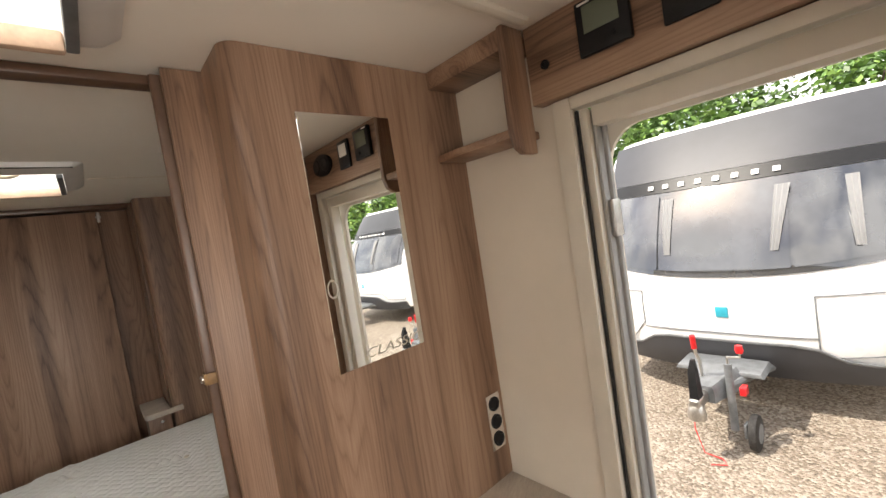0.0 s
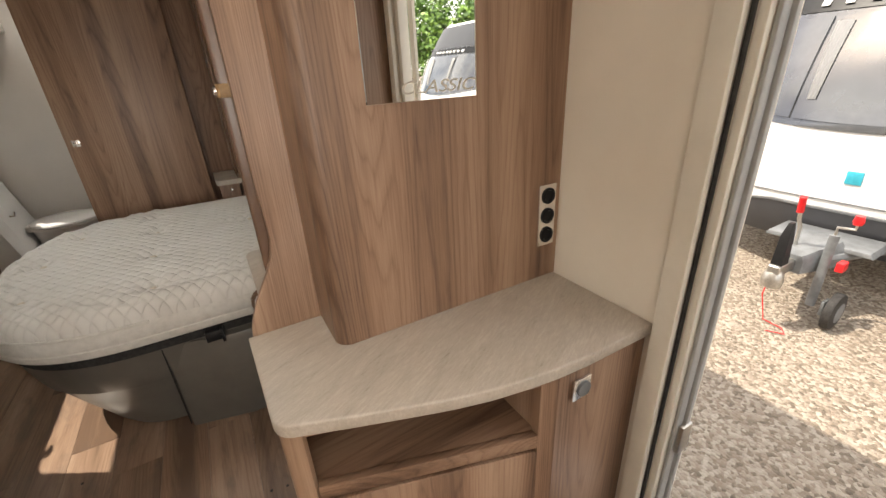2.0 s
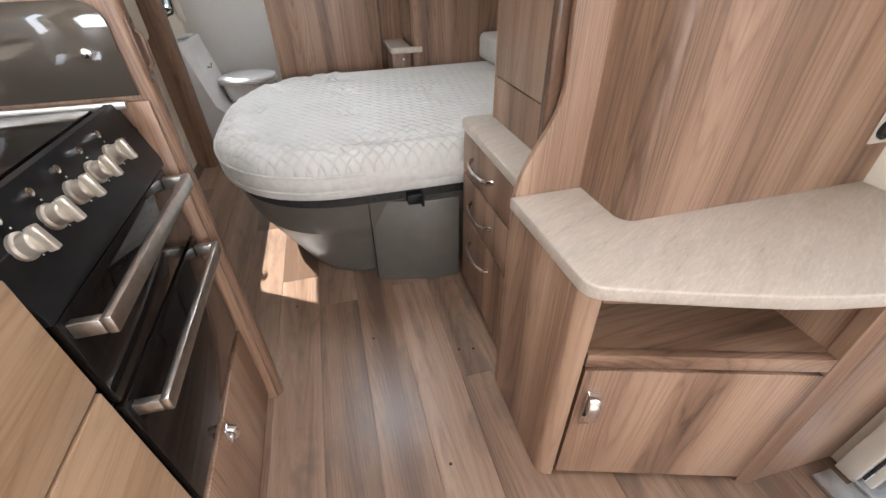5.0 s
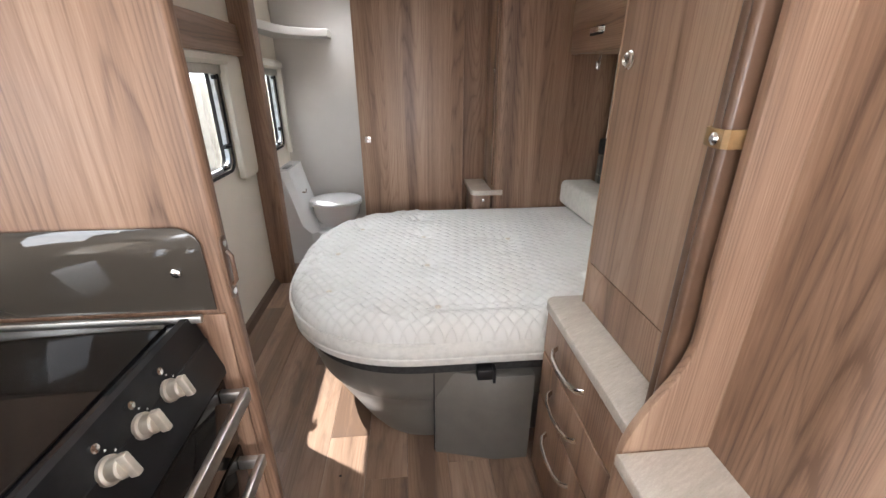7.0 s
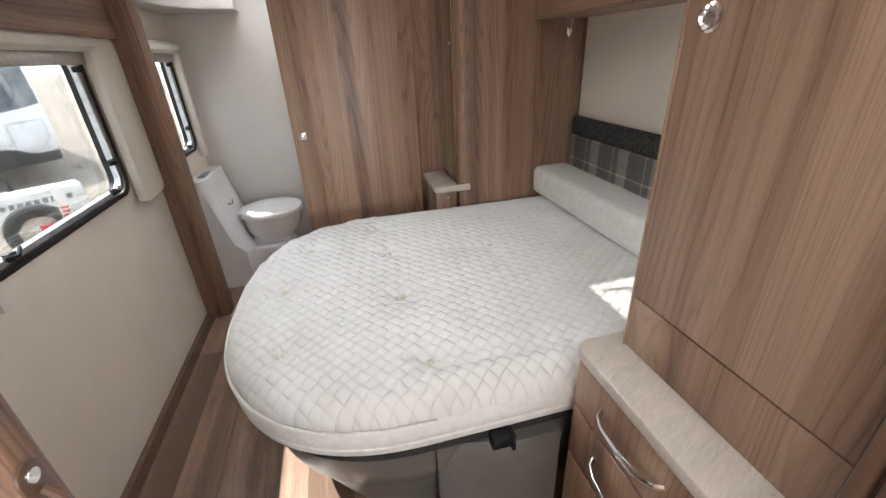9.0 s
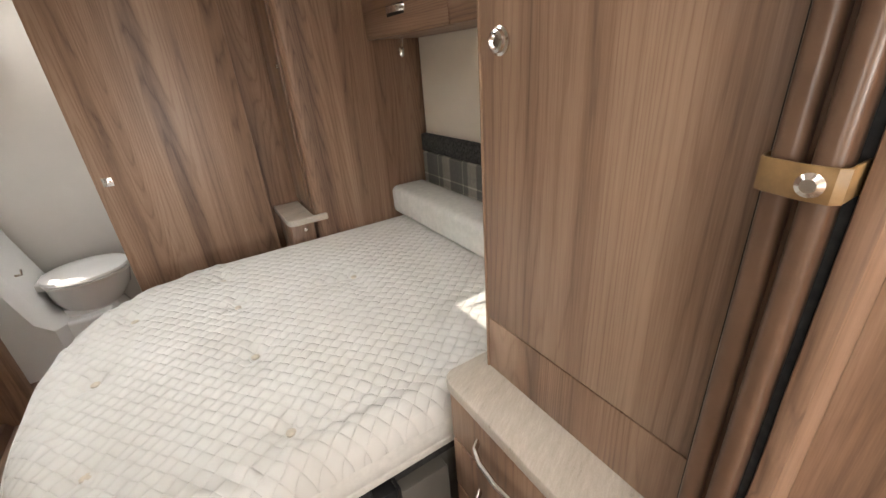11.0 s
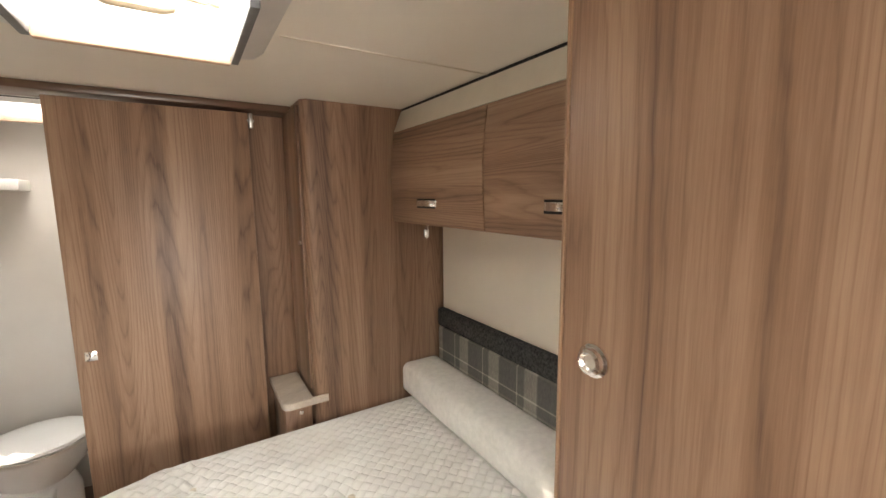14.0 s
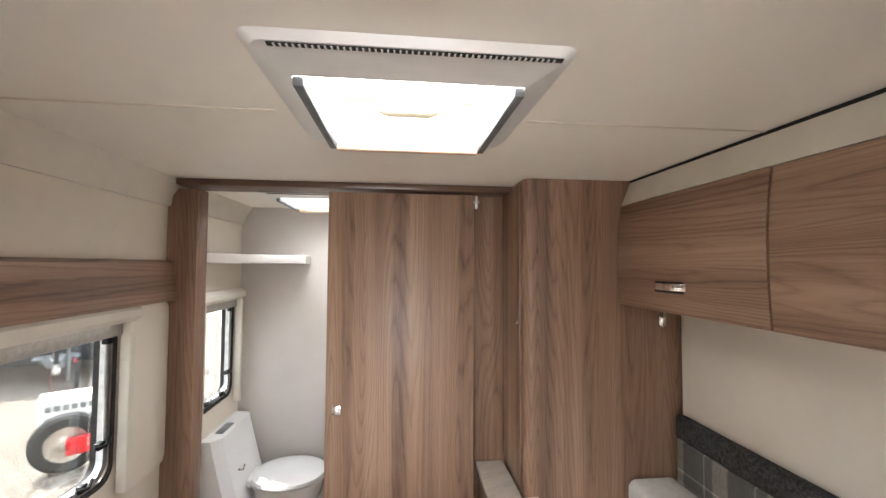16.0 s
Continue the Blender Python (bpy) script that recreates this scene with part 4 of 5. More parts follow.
def mattress_top():
    """A fine sheet inside the outline, rolled over at the rim, tufted at the buttons and puckered along the edge."""
    bm = bmesh.new()
    NR = 64
    base = bed_outline(0.575, 0.645, 150)
    cx, cy = 0.05, BY
    rings = []
    for r in range(NR):
        s = 1 - (r / NR) ** 1.5
        ring = []
        d = 1 - s
        roll = min(1.0, d / 0.13)
        for px, py in base:
            x, y = cx + (px - cx) * s, cy + (py - cy) * s
            z = 0.532 + 0.073 * math.sqrt(1 - (1 - roll) ** 2)
            for bx, by in BUTTONS:
                q = math.hypot(x - bx, y - by)
                if q < 0.22:
                    a = math.atan2(y - by, x - bx)
                    z -= 0.016 * math.exp(-(q / 0.035) ** 2) + 0.009 * math.exp(-(q / 0.085) ** 2) * (1 + 0.55 * math.sin(a * 5 + bx * 30))
            rim = math.exp(-((d - 0.10) / 0.07) ** 2)
            z += 0.005 * noise.noise(Vector((x * 3.5, y * 3.5, 2.0))) + 0.014 * rim * noise.noise(Vector((x * 14, y * 14, 5.0))) + 0.008 * rim * noise.noise(Vector((x * 34, y * 34, 8.0)))
            ring.append(bm.verts.new((x, y, z)))
        rings.append(ring)
    for a, b in zip(rings, rings[1:]):
        n = len(a)
        for i in range(n):
            bm.faces.new((a[i], a[(i + 1) % n], b[(i + 1) % n], b[i]))
    bm.faces.new(rings[-1])
    return bm


bed = thing("bed_base", (0.0, BY, 0), "grey moulded plastic bed base with rounded end", "bed base")
prof = [(0.0, 0.335, 0.52, 0.0), (0.03, 0.36, 0.535, 0.0), (0.18, 0.46, 0.575, 0.0), (0.250, 0.50, 0.595, 0.0), (0.258, 0.512, 0.602, 0), (0.33, 0.535, 0.612, 0.0), (0.395, 0.545, 0.62, 0.0)]
part("shell", loft([[(x, y, z) for x, y in bed_outline(a, b, 48, 2.3)] for z, a, b, _ in prof]), grey_plastic, bed)
part("slat_frame", loft([[(x, y, z) for x, y in bed_outline(0.535, 0.625, 48)] for z in (0.397, 0.43)]), dark_rubber, bed, "black slatted frame edge")
part("side_panel", prism([(0.02, 1.618), (0.14, 1.618), (0.14, 1.70), (-0.20, 1.70), (-0.20, 1.672)], 2, 0.0, 0.39, 0.006), grey_plastic, bed)
part("panel_joint", box(-0.206, -0.202, 1.655, 1.672, 0.03, 0.39, 0.001), dark_rubber, bed)
part("latch", join(box(-0.06, 0.0, 1.612, 1.65, 0.385, 0.425, 0.003), box(-0.008, 0.002, 1.605, 1.64, 0.375, 0.43, 0.002)), black_plastic, bed, "black lift latch")
mat_ = thing("mattress", (0.0, BY, 0.432), "white quilted mattress with rounded foot end", "mattress")
part("side_band", loft([[(x, y, z) for x, y in bed_outline(0.575 + g, 0.645 + g)] for z, g in ((0.432, -0.03), (0.437, -0.008), (0.450, 0.001), (0.470, 0.004), (0.474, 0.001), (0.478, 0.004), (0.505, 0.006), (0.524, 0.002), (0.5325, -0.001))], False), white_fabric := plain("mattress_band", (0.68, 0.66, 0.62), 0.85, grain=40, amount=0.06, bumpy=0.3, bscale=300), mat_)
part("quilted_top", mattress_top(), quilt, mat_, "quilted ticking with buttons", 60)
part("piping", tube([(x, y, 0.531) for x, y in bed_outline(0.580, 0.650)][1:-1], 0.005, 6), white_fabric, mat_)
for bx, by in BUTTONS:
    part("button", lathe([(0.012, 0.0), (0.012, 0.004), (0.006, 0.006)], (bx, by, 0.581), 2, 12), button_tan, mat_)
bl = thing("bolster", (0.78, BY, 0.606), "white quilted bolster along the headboard", "bolster")
part("cover", prism(rounded(0.662, 0.868, 0.6085, 0.757, 0.034, 6), 1, 1.64, 2.912, 0.012, 3), white_fabric, bl)
hd = thing("headboard", (0.89, BY, 0.75), "charcoal and checked fabric headboard", "headboard")
part("lower_pad", box(0.874, XR - 0.001, 1.575, 2.918, 0.60, 0.905, 0.010, 3), tartan, hd, "grey and beige woven check")
part("upper_pad", box(0.869, XR - 0.001, 1.575, 2.918, 0.907, 1.0, 0.014, 3), charcoal_plush, hd, "charcoal plush top band")

# ---- overhead lockers ----
whole("locker_fascia", prism([(0.652, 1.845), (0.69, H - 0.012), (0.72, H - 0.012), (0.72, 1.845)], 1, 1.5735, 2.919, 0.003), cream_plastic, "cream fascia above the lockers", "fascia", kind="structure")
# dark strip imitates the shade between fascia and ceiling
whole("trim", box(0.694, 0.735, 1.5735, 2.919, H - 0.0115, H - 0.0005, 0), dark_rubber, "dark strip standing in for shade above the locker fascia", "trim", kind="structure")
oh = thing("overhead_locker", (0.78, 2.24, 1.44), "brown wood-grain overhead lockers over the bed", "locker")
part("carcass", box(0.667, XR - 0.001, 1.5735, 2.919, 1.448, 1.8445, 0.002), wood_h, oh)
for ya, yb, hy in ((1.576, 2.238, 1.905), (2.243, 2.917, 2.60)):
    d = part("door", prism([(0.640, 1.445), (0.634, 1.55), (0.632, 1.66), (0.638, 1.76), (0.650, 1.842), (0.666, 1.842), (0.666, 1.445)], 1, ya, yb, 0.003), wood_h, oh)
    bow = [(0.634 - 0.026 * math.sin(math.pi * k / 10) ** 0.6, hy - 0.075 + 0.15 * k / 10) for k in range(11)]
    # flat dark plate on the door paints the recess's shade behind the bow
    part("recess", box(0.629, 0.6325, hy - 0.07, hy + 0.07, 1.512, 1.549, 0.001), dark_rubber, d, "dark plate standing in for shade behind the handle")
    part("handle", prism(bow + [(p + 0.005, q) for p, q in bow[::-1]], 2, 1.520, 1.543, 0.0015), chrome, d, "bowed chrome catch handle")
rl = thing("reading_light", (0.77, 2.83, 1.44), "small chrome swivel reading lamp under the locker", "lamp")
part("stem", tube([(0.77, 2.83, 1.447), (0.77, 2.83, 1.425), (0.762, 2.828, 1.41)], 0.006, 8), chrome, rl)
part("head", lathe([(0.004, 0.0), (0.013, 0.008), (0.015, 0.035), (0.012, 0.045)], (0.758, 2.825, 1.365), 2, 14), chrome, rl)

# ---- rear corner wardrobe and washroom partition ----
rw = thing("corner_wardrobe", (0.58, 3.05, 0), "tall brown wood-grain corner wardrobe with rounded edge", "wardrobe")
part("carcass", prism(arc(0.25 + 0.03, 2.922 + 0.03, 0.03, 270, 180, 8) + [(0.25, 3.228), (XR - 0.001, 3.228), (XR - 0.001, 2.922)], 2, 0.0, H - 0.001, 0), wood_v, rw)
rwd = part("door", box(0.238, 0.2495, 2.965, 3.222, 0.72, 1.93, 0.002), wood_v, rw)
part("knob", lathe([(0.011, 0.2378), (0.011, 0.228), (0.006, 0.226)], (0, 2.985, 1.367), 0, 14), chrome, rwd)
bs_ = thing("bedside_cabinet", (0.2, 3.05, 0), "small brown bedside cabinet in the corner", "cabinet")
part("carcass", box(0.125, 0.237, 2.95, 3.225, 0.0, 0.668, 0.003), wood_v, bs_)
part("knob", lathe([(0.009, 2.9495), (0.009, 2.942), (0.004, 2.94)], (0.19, 0, 0.63), 1, 12), chrome, bs_)
whole("bedside_shelf", rim_top([(0.30, 2.905), (0.30, 2.921), (0.237, 2.9215), (0.237, 3.226), (0.11, 3.226)] + arc(0.145, 2.94, 0.035, 180, 270, 6), 0.669, 0.70), worktop, "small beige laminate corner shelf", "shelf")
whole("washroom_partition", box(-0.28, 0.2495, 3.23, 3.25, 0.0, H - 0.001, 0.002), wood_v, "brown wood-grain partition panel", "partition", kind="structure")
whole("washroom_partition", box(0.25, XR - 0.001, 3.2295, 3.25, 0.0, H - 0.001, 0), wood_v, "brown wood-grain partition panel", "partition", kind="structure")
whole("trim", box(XL + 0.061, 0.25, 3.10, 3.25, 1.922, H - 0.001, 0.004), brown_plastic, "dark brown sliding door rail", "trim", kind="structure")
sd = thing("door_1", (-0.24, 3.14, 0), "brown wood-grain sliding washroom door, half open", "door", kind="structure")
part("slab", box(-0.553, 0.082, 3.130, 3.152, 0.012, 1.912, 0.003), wood_v, sd)
part("knob", join(box(-0.526, -0.488, 3.126, 3.1305, 0.963, 1.0, 0.003), lathe([(0.013, 3.126), (0.012, 3.118), (0.006, 3.116)], (-0.507, 0, 0.982), 1, 16)), chrome, sd, "chrome door knob")
part("hanger", join(box(0.085, 0.10, 3.125, 3.15, 1.85, 1.91, 0.003), box(0.078, 0.106, 3.128, 3.148, 1.875, 1.885, 0.002)), steel, sd)
post = prism([(XL + 0.001, 3.163), (-1.135, 3.163), (-1.105, 3.172), (-1.098, 3.19), (-1.098, 3.25), (XL + 0.001, 3.25)], 2, 0.0, 1.917, 0.003)
whole("door_post", post, wood_v, "dark brown wooden door post", "post", kind="structure")

# ---- washroom ----
whole("washroom_lining", join(box(-0.30, -0.28, 3.2505, YB - 0.001, 0, H - 0.001, 0)), washroom_wall, "pale washroom cubicle wall", "wall", kind="structure")
ws = thing("washroom_shelf", (-1.0, 3.85, 1.6), "pale curved corner shelf in the washroom", "shelf")
part("board", prism([(XL + 0.001, 3.30), (-1.12, 3.30), (-1.085, 3.55), (-1.03, 3.68), (-0.95, 3.76), (-0.84, 3.79), (-0.80, 3.80), (-0.80, YB - 0.001), (XL + 0.001, YB - 0.001)], 2, 1.60, 1.652, 0.006, 3), washroom_wall, ws)
to = thing("toilet", (-0.87, 3.72, 0), "white swivel toilet with closed lid", "toilet")


def egg(cx, cy, rx, ry, z, n=28, pinch=0.0):
    return [(cx + rx * math.cos(a) * (1 - pinch * math.sin(a)), cy + ry * math.sin(a), z) for a in [2 * math.pi * i / n for i in range(n)]]


part("plinth", loft([egg(-0.88, 3.74, 0.17, 0.15, 0), egg(-0.88, 3.74, 0.17, 0.15, 0.17), egg(-0.88, 3.74, 0.13, 0.13, 0.27)]), white_ceramic, to)
part("bowl", loft([egg(-0.86, 3.74, 0.13, 0.13, 0.25), egg(-0.85, 3.74, 0.175, 0.165, 0.32), egg(-0.845, 3.74, 0.188, 0.175, 0.39), egg(-0.845, 3.74, 0.192, 0.178, 0.408)]), white_ceramic, to)
part("seat", loft([egg(-0.845, 3.74, 0.196, 0.182, 0.4085), egg(-0.845, 3.74, 0.20, 0.186, 0.415), egg(-0.845, 3.74, 0.20, 0.186, 0.424), egg(-0.845, 3.74, 0.194, 0.18, 0.428)]), white_plastic, to)
lid = part("lid", loft([egg(-0.845, 3.74, 0.196, 0.182, 0.4285), egg(-0.845, 3.74, 0.202, 0.188, 0.436), egg(-0.845, 3.74, 0.196, 0.182, 0.448), egg(-0.845, 3.74, 0.16, 0.15, 0.456), egg(-0.845, 3.74, 0.06, 0.06, 0.459)]), white_ceramic, to)
part("hinge_block", box(-1.05, -0.99, 3.66, 3.82, 0.40, 0.445, 0.012, 3), white_plastic, to)
co = thing("toilet_console", (-1.12, 3.75, 0), "white toilet flush console against the wall", "toilet console")
part("body", loft([[(XL + 0.001, 3.50, z), (-1.10 + w, 3.50, z), (-1.06 + w, 3.55, z), (-1.06 + w, 3.92, z), (XL + 0.001, 3.94, z)] for z, w in ((0.0, 0.09), (0.24, 0.09), (0.30, 0.03), (0.66, -0.06), (0.715, -0.07))]), white_ceramic, co)
part("control_pad", box(-1.19, -1.15, 3.60, 3.74, 0.7155, 0.722, 0.002), tow_grey, co, "grey flush control pad")
part("bench", prism(rounded(XL + 0.001, -0.78, 3.55, 3.96, 0.03), 2, 0.0, 0.24, 0.02, 3), white_ceramic, co)
part("lever", tube([(-1.055, 3.56, 0.55), (-1.03, 3.56, 0.55), (-1.025, 3.56, 0.575)], 0.006, 8), chrome, co)

for sx_, sy_ in ((-0.27, 1.345), (-0.55, 1.60), (0.02, 1.21), (0.07, 1.20), (-0.12, 0.83)):
    whole("debris", lathe([(0.004, 0.0003), (0.005, 0.002), (0.002, 0.004)], (sx_, sy_, 0), 2, 7), dark_rubber, "tiny dark crumb of dirt on the floor", "debris")

# ---- kitchen ----
ep = whole("kitchen_end_panel", prism(arc(-0.585 - 0.012, 1.195 + 0.012, 0.012, 270, 360, 4) + arc(-0.597, 1.218, 0.012, 0, 90, 4) + [(XL + 0.001, 1.23), (XL + 0.001, 1.195)], 2, 0.0, H - 0.001, 0), wood_v, "tall brown wood-grain kitchen end panel", "partition", kind="structure")
kc = thing("door_catch", (-0.585, 1.2, 1.0), "brown plastic door catch on the panel edge", "catch")
part("plate", prism(rounded(1.1905, 1.2145, 0.965, 1.082, 0.011), 0, -0.5848, -0.5815, 0.001), brown_plastic, kc)
for zz in (0.978, 1.069):
    part("screw", lathe([(0.006, -0.5814), (0.006, -0.580), (0.002, -0.5795)], (0, 1.2025, zz), 0, 10), chrome, kc)
part("bar", tube([(-0.5805, 1.2025, 0.992), (-0.574, 1.2025, 1.0), (-0.574, 1.2025, 1.045), (-0.5805, 1.2025, 1.055)], 0.004, 8), brown_plastic, kc)
sg = thing("splash_guard", (-0.9, 1.19, 0.95), "smoked glass splash guard with chrome studs", "splash guard")
part("glass", prism([(-1.19, 0.95), (-0.612, 0.95)] + [(-0.612, 1.06)] + arc(-0.65, 1.065, 0.038, 0, 90, 6) + [(-1.19, 1.103)], 1, 1.1865, 1.191, 0.001), smoked, sg)
for xx, zz in ((-0.66, 1.025), (-1.10, 1.025)):
    part("stud", lathe([(0.008, 1.1863), (0.008, 1.181), (0.004, 1.179)], (xx, 0, zz), 1, 12), chrome, sg)

ck = thing("cooker", (-0.9, 0.93, 0.33), "black built-in cooker with gas hob, grill and oven", "cooker")
CY0, CY1 = 0.722, 1.186
part("case", box(-1.18, -0.6385, CY0, CY1, 0.33, 0.895, 0.003), black_plastic, ck)
part("hob_top", box(-1.19, -0.6685, CY0, CY1, 0.8955, 0.930, 0.006), black_gloss, ck)
part("hob_edge", box(-1.19, -0.635, CY1 - 0.012, CY1 - 0.001, 0.9305, 0.945, 0.003), steel, ck, "steel rear edge")
part("hob_glass", box(-1.175, -0.69, CY0 + 0.012, CY1 - 0.016, 0.9303, 0.936, 0.002), oven_glass, ck, "dark glass hob lid")
pan = part("control_panel", prism([(-0.668, 0.942), (-0.656, 0.942), (-0.621, 0.83), (-0.621, 0.815), (-0.668, 0.815)], 1, CY0, CY1, 0.003), black_plastic, ck)
tilt = math.atan2(0.035, 0.113)
for i in range(5):
    yk = 0.783 + i * 0.068
    c = Vector((-0.6392, yk, 0.890))
    m = Matrix.Translation(c) @ Matrix.Rotation(math.pi / 2 - tilt, 4, 'Y')
    kb = part("knob", join(lathe([(0.018, 0.0), (0.018, 0.005), (0.0145, 0.007), (0.0145, 0.02), (0.012, 0.022)], (0, 0, 0), 2, 18), box(-0.018, 0.018, -0.005, 0.005, 0.0205, 0.034, 0.003)), knob_cream, ck, "satin metal control knob")
    kb.data.transform(m)
    ig = part("igniter", join(lathe([(0.006, 0.0), (0.006, 0.008), (0.003, 0.009)], (-0.036, 0.0, 0), 2, 10)), chrome, ck)
    ig.data.transform(m)
    for a in (0.5, 1.1, 2.0, 2.6):
        sc_ = part("scale_mark", box(0.024 * math.cos(a) - 0.0012, 0.024 * math.cos(a) + 0.0012, 0.024 * math.sin(a) - 0.0012, 0.024 * math.sin(a) + 0.0012, 0.0002, 0.0008, 0), white_plastic, ck)
        sc_.data.transform(m)
gd = part("grill_door", box(-0.638, -0.622, CY0 + 0.008, CY1 - 0.012, 0.655, 0.812, 0.004), oven_glass, ck, "dark glass grill door")
od = part("oven_door", box(-0.638, -0.622, CY0 + 0.008, CY1 - 0.012, 0.345, 0.648, 0.004), oven_glass, ck, "dark glass oven door")
for d, zz in ((gd, 0.790), (od, 0.622)):
    part("handle", join(box(-0.585, -0.572, 0.737, CY1 - 0.03, zz - 0.014, zz + 0.014, 0.003), box(-0.6218, -0.5852, 0.737, 0.750, zz - 0.012, zz + 0.012, 0.002), box(-0.6218, -0.5852, CY1 - 0.043, CY1 - 0.03, zz - 0.012, zz + 0.012, 0.002)), steel, d, "brushed steel bar handle")
ku = thing("oven_base_unit", (-0.9, 0.93, 0), "brown wood-grain cupboard under the cooker", "cabinet")
part("body", box(XL + 0.002, -0.637, CY0, CY1, 0.0, 0.3295, 0.002), wood_v, ku)
kd = part("door", box(-0.6365, -0.622, CY0 + 0.004, CY1 - 0.004, 0.03, 0.325, 0.003), wood_v, ku)
part("handle", join(box(-0.6218, -0.617, 0.885, 0.91, 0.262, 0.312, 0.002), tube([(-0.618, 0.8975, 0.308), (-0.606, 0.8975, 0.30), (-0.604, 0.8975, 0.285), (-0.612, 0.8975, 0.27)], 0.008, 8)), chrome, kd, "chrome latch handle")
part("corner_post", box(-0.637, -0.600, CY1 + 0.0005, 1.1945, 0.0, 0.94, 0.002), wood_v, ku)
for (ya, yb) in ((0.20, 0.719), (-0.32, 0.197)):
    un = thing("kitchen_unit", (-0.9, (ya + yb) / 2, 0), "light wood-grain kitchen unit with drawer and door", "cabinet", "kitchen units")
    part("body", box(XL + 0.002, -0.637, ya, yb, 0.0, 0.898, 0.002), wood_light, un)
    part("door", box(-0.6365, -0.622, ya + 0.003, yb - 0.002, 0.06, 0.700, 0.004), wood_light, un)
    part("drawer_front", box(-0.6365, -0.622, ya + 0.003, yb - 0.002, 0.706, 0.894, 0.004), wood_light, un)
whole("kitchen_worktop", rim_top([(XL + 0.002, -0.32), (-0.624, -0.32), (-0.624, 0.719), (XL + 0.002, 0.719)], 0.8985, 0.93), worktop, "beige stone-effect kitchen worktop", "worktop")

# ---- outside: neighbouring caravans, trees, yard ----
GZ = -0.45


def touring_caravan(x, y, label, strip=True):
    """A white touring caravan with its front towards -x; y is its middle."""
    t = thing("touring_caravan", (x, y, GZ), label, "caravan", "caravans in the yard")
    hw = 1.17
    def front_x(z):
        # nose nearly upright below, raked towards the roof
        k = max(0.0, (z - 0.45) / 1.65)
        low = max(0.0, (0.35 - z) / 0.5)
        return x + 0.78 * k ** 1.7 + 0.18 * low ** 2
    def plan(u, z):
        return front_x(z) + 0.30 * abs(u) ** 3.2
    U = [math.sin(math.pi / 2 * (-1 + 2 * i / 24)) for i in range(25)]
    def skin(z0, z1, u0, u1, mat, name, proud=0.0, nz=8, label_="", drop=None, parent=None):
        bm = bmesh.new()
        us = [u0 + (u1 - u0) * i / 16 for i in range(17)]
        g = []
        for layer in (0.0, 0.02):
            rows_ = []
            for j in range(nz + 1):
                z = z0 + (z1 - z0) * j / nz
                row = []
                for u in us:
                    zz = z + (drop(u, j / nz) if drop else 0)
                    row.append(bm.verts.new((plan(u, zz) - proud + layer, y - hw * u, zz)))
                rows_.append(row)
            g.append(rows_)
        for j in range(nz):
            for i in range(16):
                bm.faces.new((g[0][j][i], g[0][j][i + 1], g[0][j + 1][i + 1], g[0][j + 1][i]))
        for j in range(nz):
            for i in (0, 16):
                bm.faces.new((g[0][j][i], g[0][j + 1][i], g[1][j + 1][i], g[1][j][i]))
        for i in range(16):
            for j in (0, nz):
                bm.faces.new((g[0][j][i], g[0][j][i + 1], g[1][j][i + 1], g[1][j][i]))
        for v in [v for v in bm.verts if not v.link_faces]:
            bm.verts.remove(v)
        return part(name, bm, mat, parent or t, label_)
    # body shell
    bm = bmesh.new()
    zs = [-0.08, 0.0, 0.2, 0.45, 0.75, 1.05, 1.35, 1.6, 1.8, 1.95, 2.05, 2.10]
    rows_ = []
    for z in zs:
        inset = 0.10 * max(0, (z - 1.85) / 0.25) ** 2
        r = [bm.verts.new((plan(u, z), y - (hw - inset) * u, z)) for u in U]
        r = [bm.verts.new((x + 6.0, y + (hw - inset), z))] + r + [bm.verts.new((x + 6.0, y - (hw - inset), z))]
        rows_.append(r)
    for a, b in zip(rows_, rows_[1:]):
        for i in range(len(a) - 1):
            bm.faces.new((a[i], a[i + 1], b[i + 1], b[i]))
    bm.faces.new(rows_[-1])
    bm.faces.new(rows_[0][::-1])
    part("body", bm, caravan_white, t, "", 40)
    sag = lambda u, k: -0.07 * (1 - k) * (1 - u * u) + 0.05 * (1 - k) * u * u
    skin(1.622, 2.06, -0.955, 0.955, caravan_grey, "roof_panel", 0.012, 8, "dark grey roof nose panel")
    skin(1.50, 1.618, -0.975, 0.975, black_plastic, "name_panel", 0.02, 3, "black panel with pale lettering bars")
    skin(0.80, 1.495, -0.985, 0.985, caravan_glass, "window_surround", 0.012, 8, "dark tinted front window", sag)
    for a, b in ((-0.93, -0.42), (-0.40, 0.40), (0.42, 0.93)):
        skin(0.85, 1.46, a, b, caravan_glass, "window_pane", 0.026, 6, "", sag)
    for a, lean in ((-0.82, 0.05), (-0.36, -0.03), (0.30, 0.03), (0.70, -0.05)):
        bm = bmesh.new()
        grid = [[bm.verts.new((plan(a, 0.93 + 0.5 * k / 8) - 0.036 + 0.006 * math.sin(i * 2.1), y - hw * (a + (i / 8) * (0.045 + 0.04 * k / 8) + lean * k / 8), 0.93 + 0.5 * k / 8)) for i in range(9)] for k in range(9)]
        for k in range(8):
            for i in range(8):
                bm.faces.new((grid[k][i], grid[k][i + 1], grid[k + 1][i + 1], grid[k + 1][i]))
        part("curtain", bm, curtain_cloth, t, "pale gathered curtain seen in the window")
    if strip:
        for i in range(8):
            u = -0.52 + i * 0.12
            skin(1.538, 1.576, u, u + 0.042, white_plastic, "lettering", 0.036, 1)
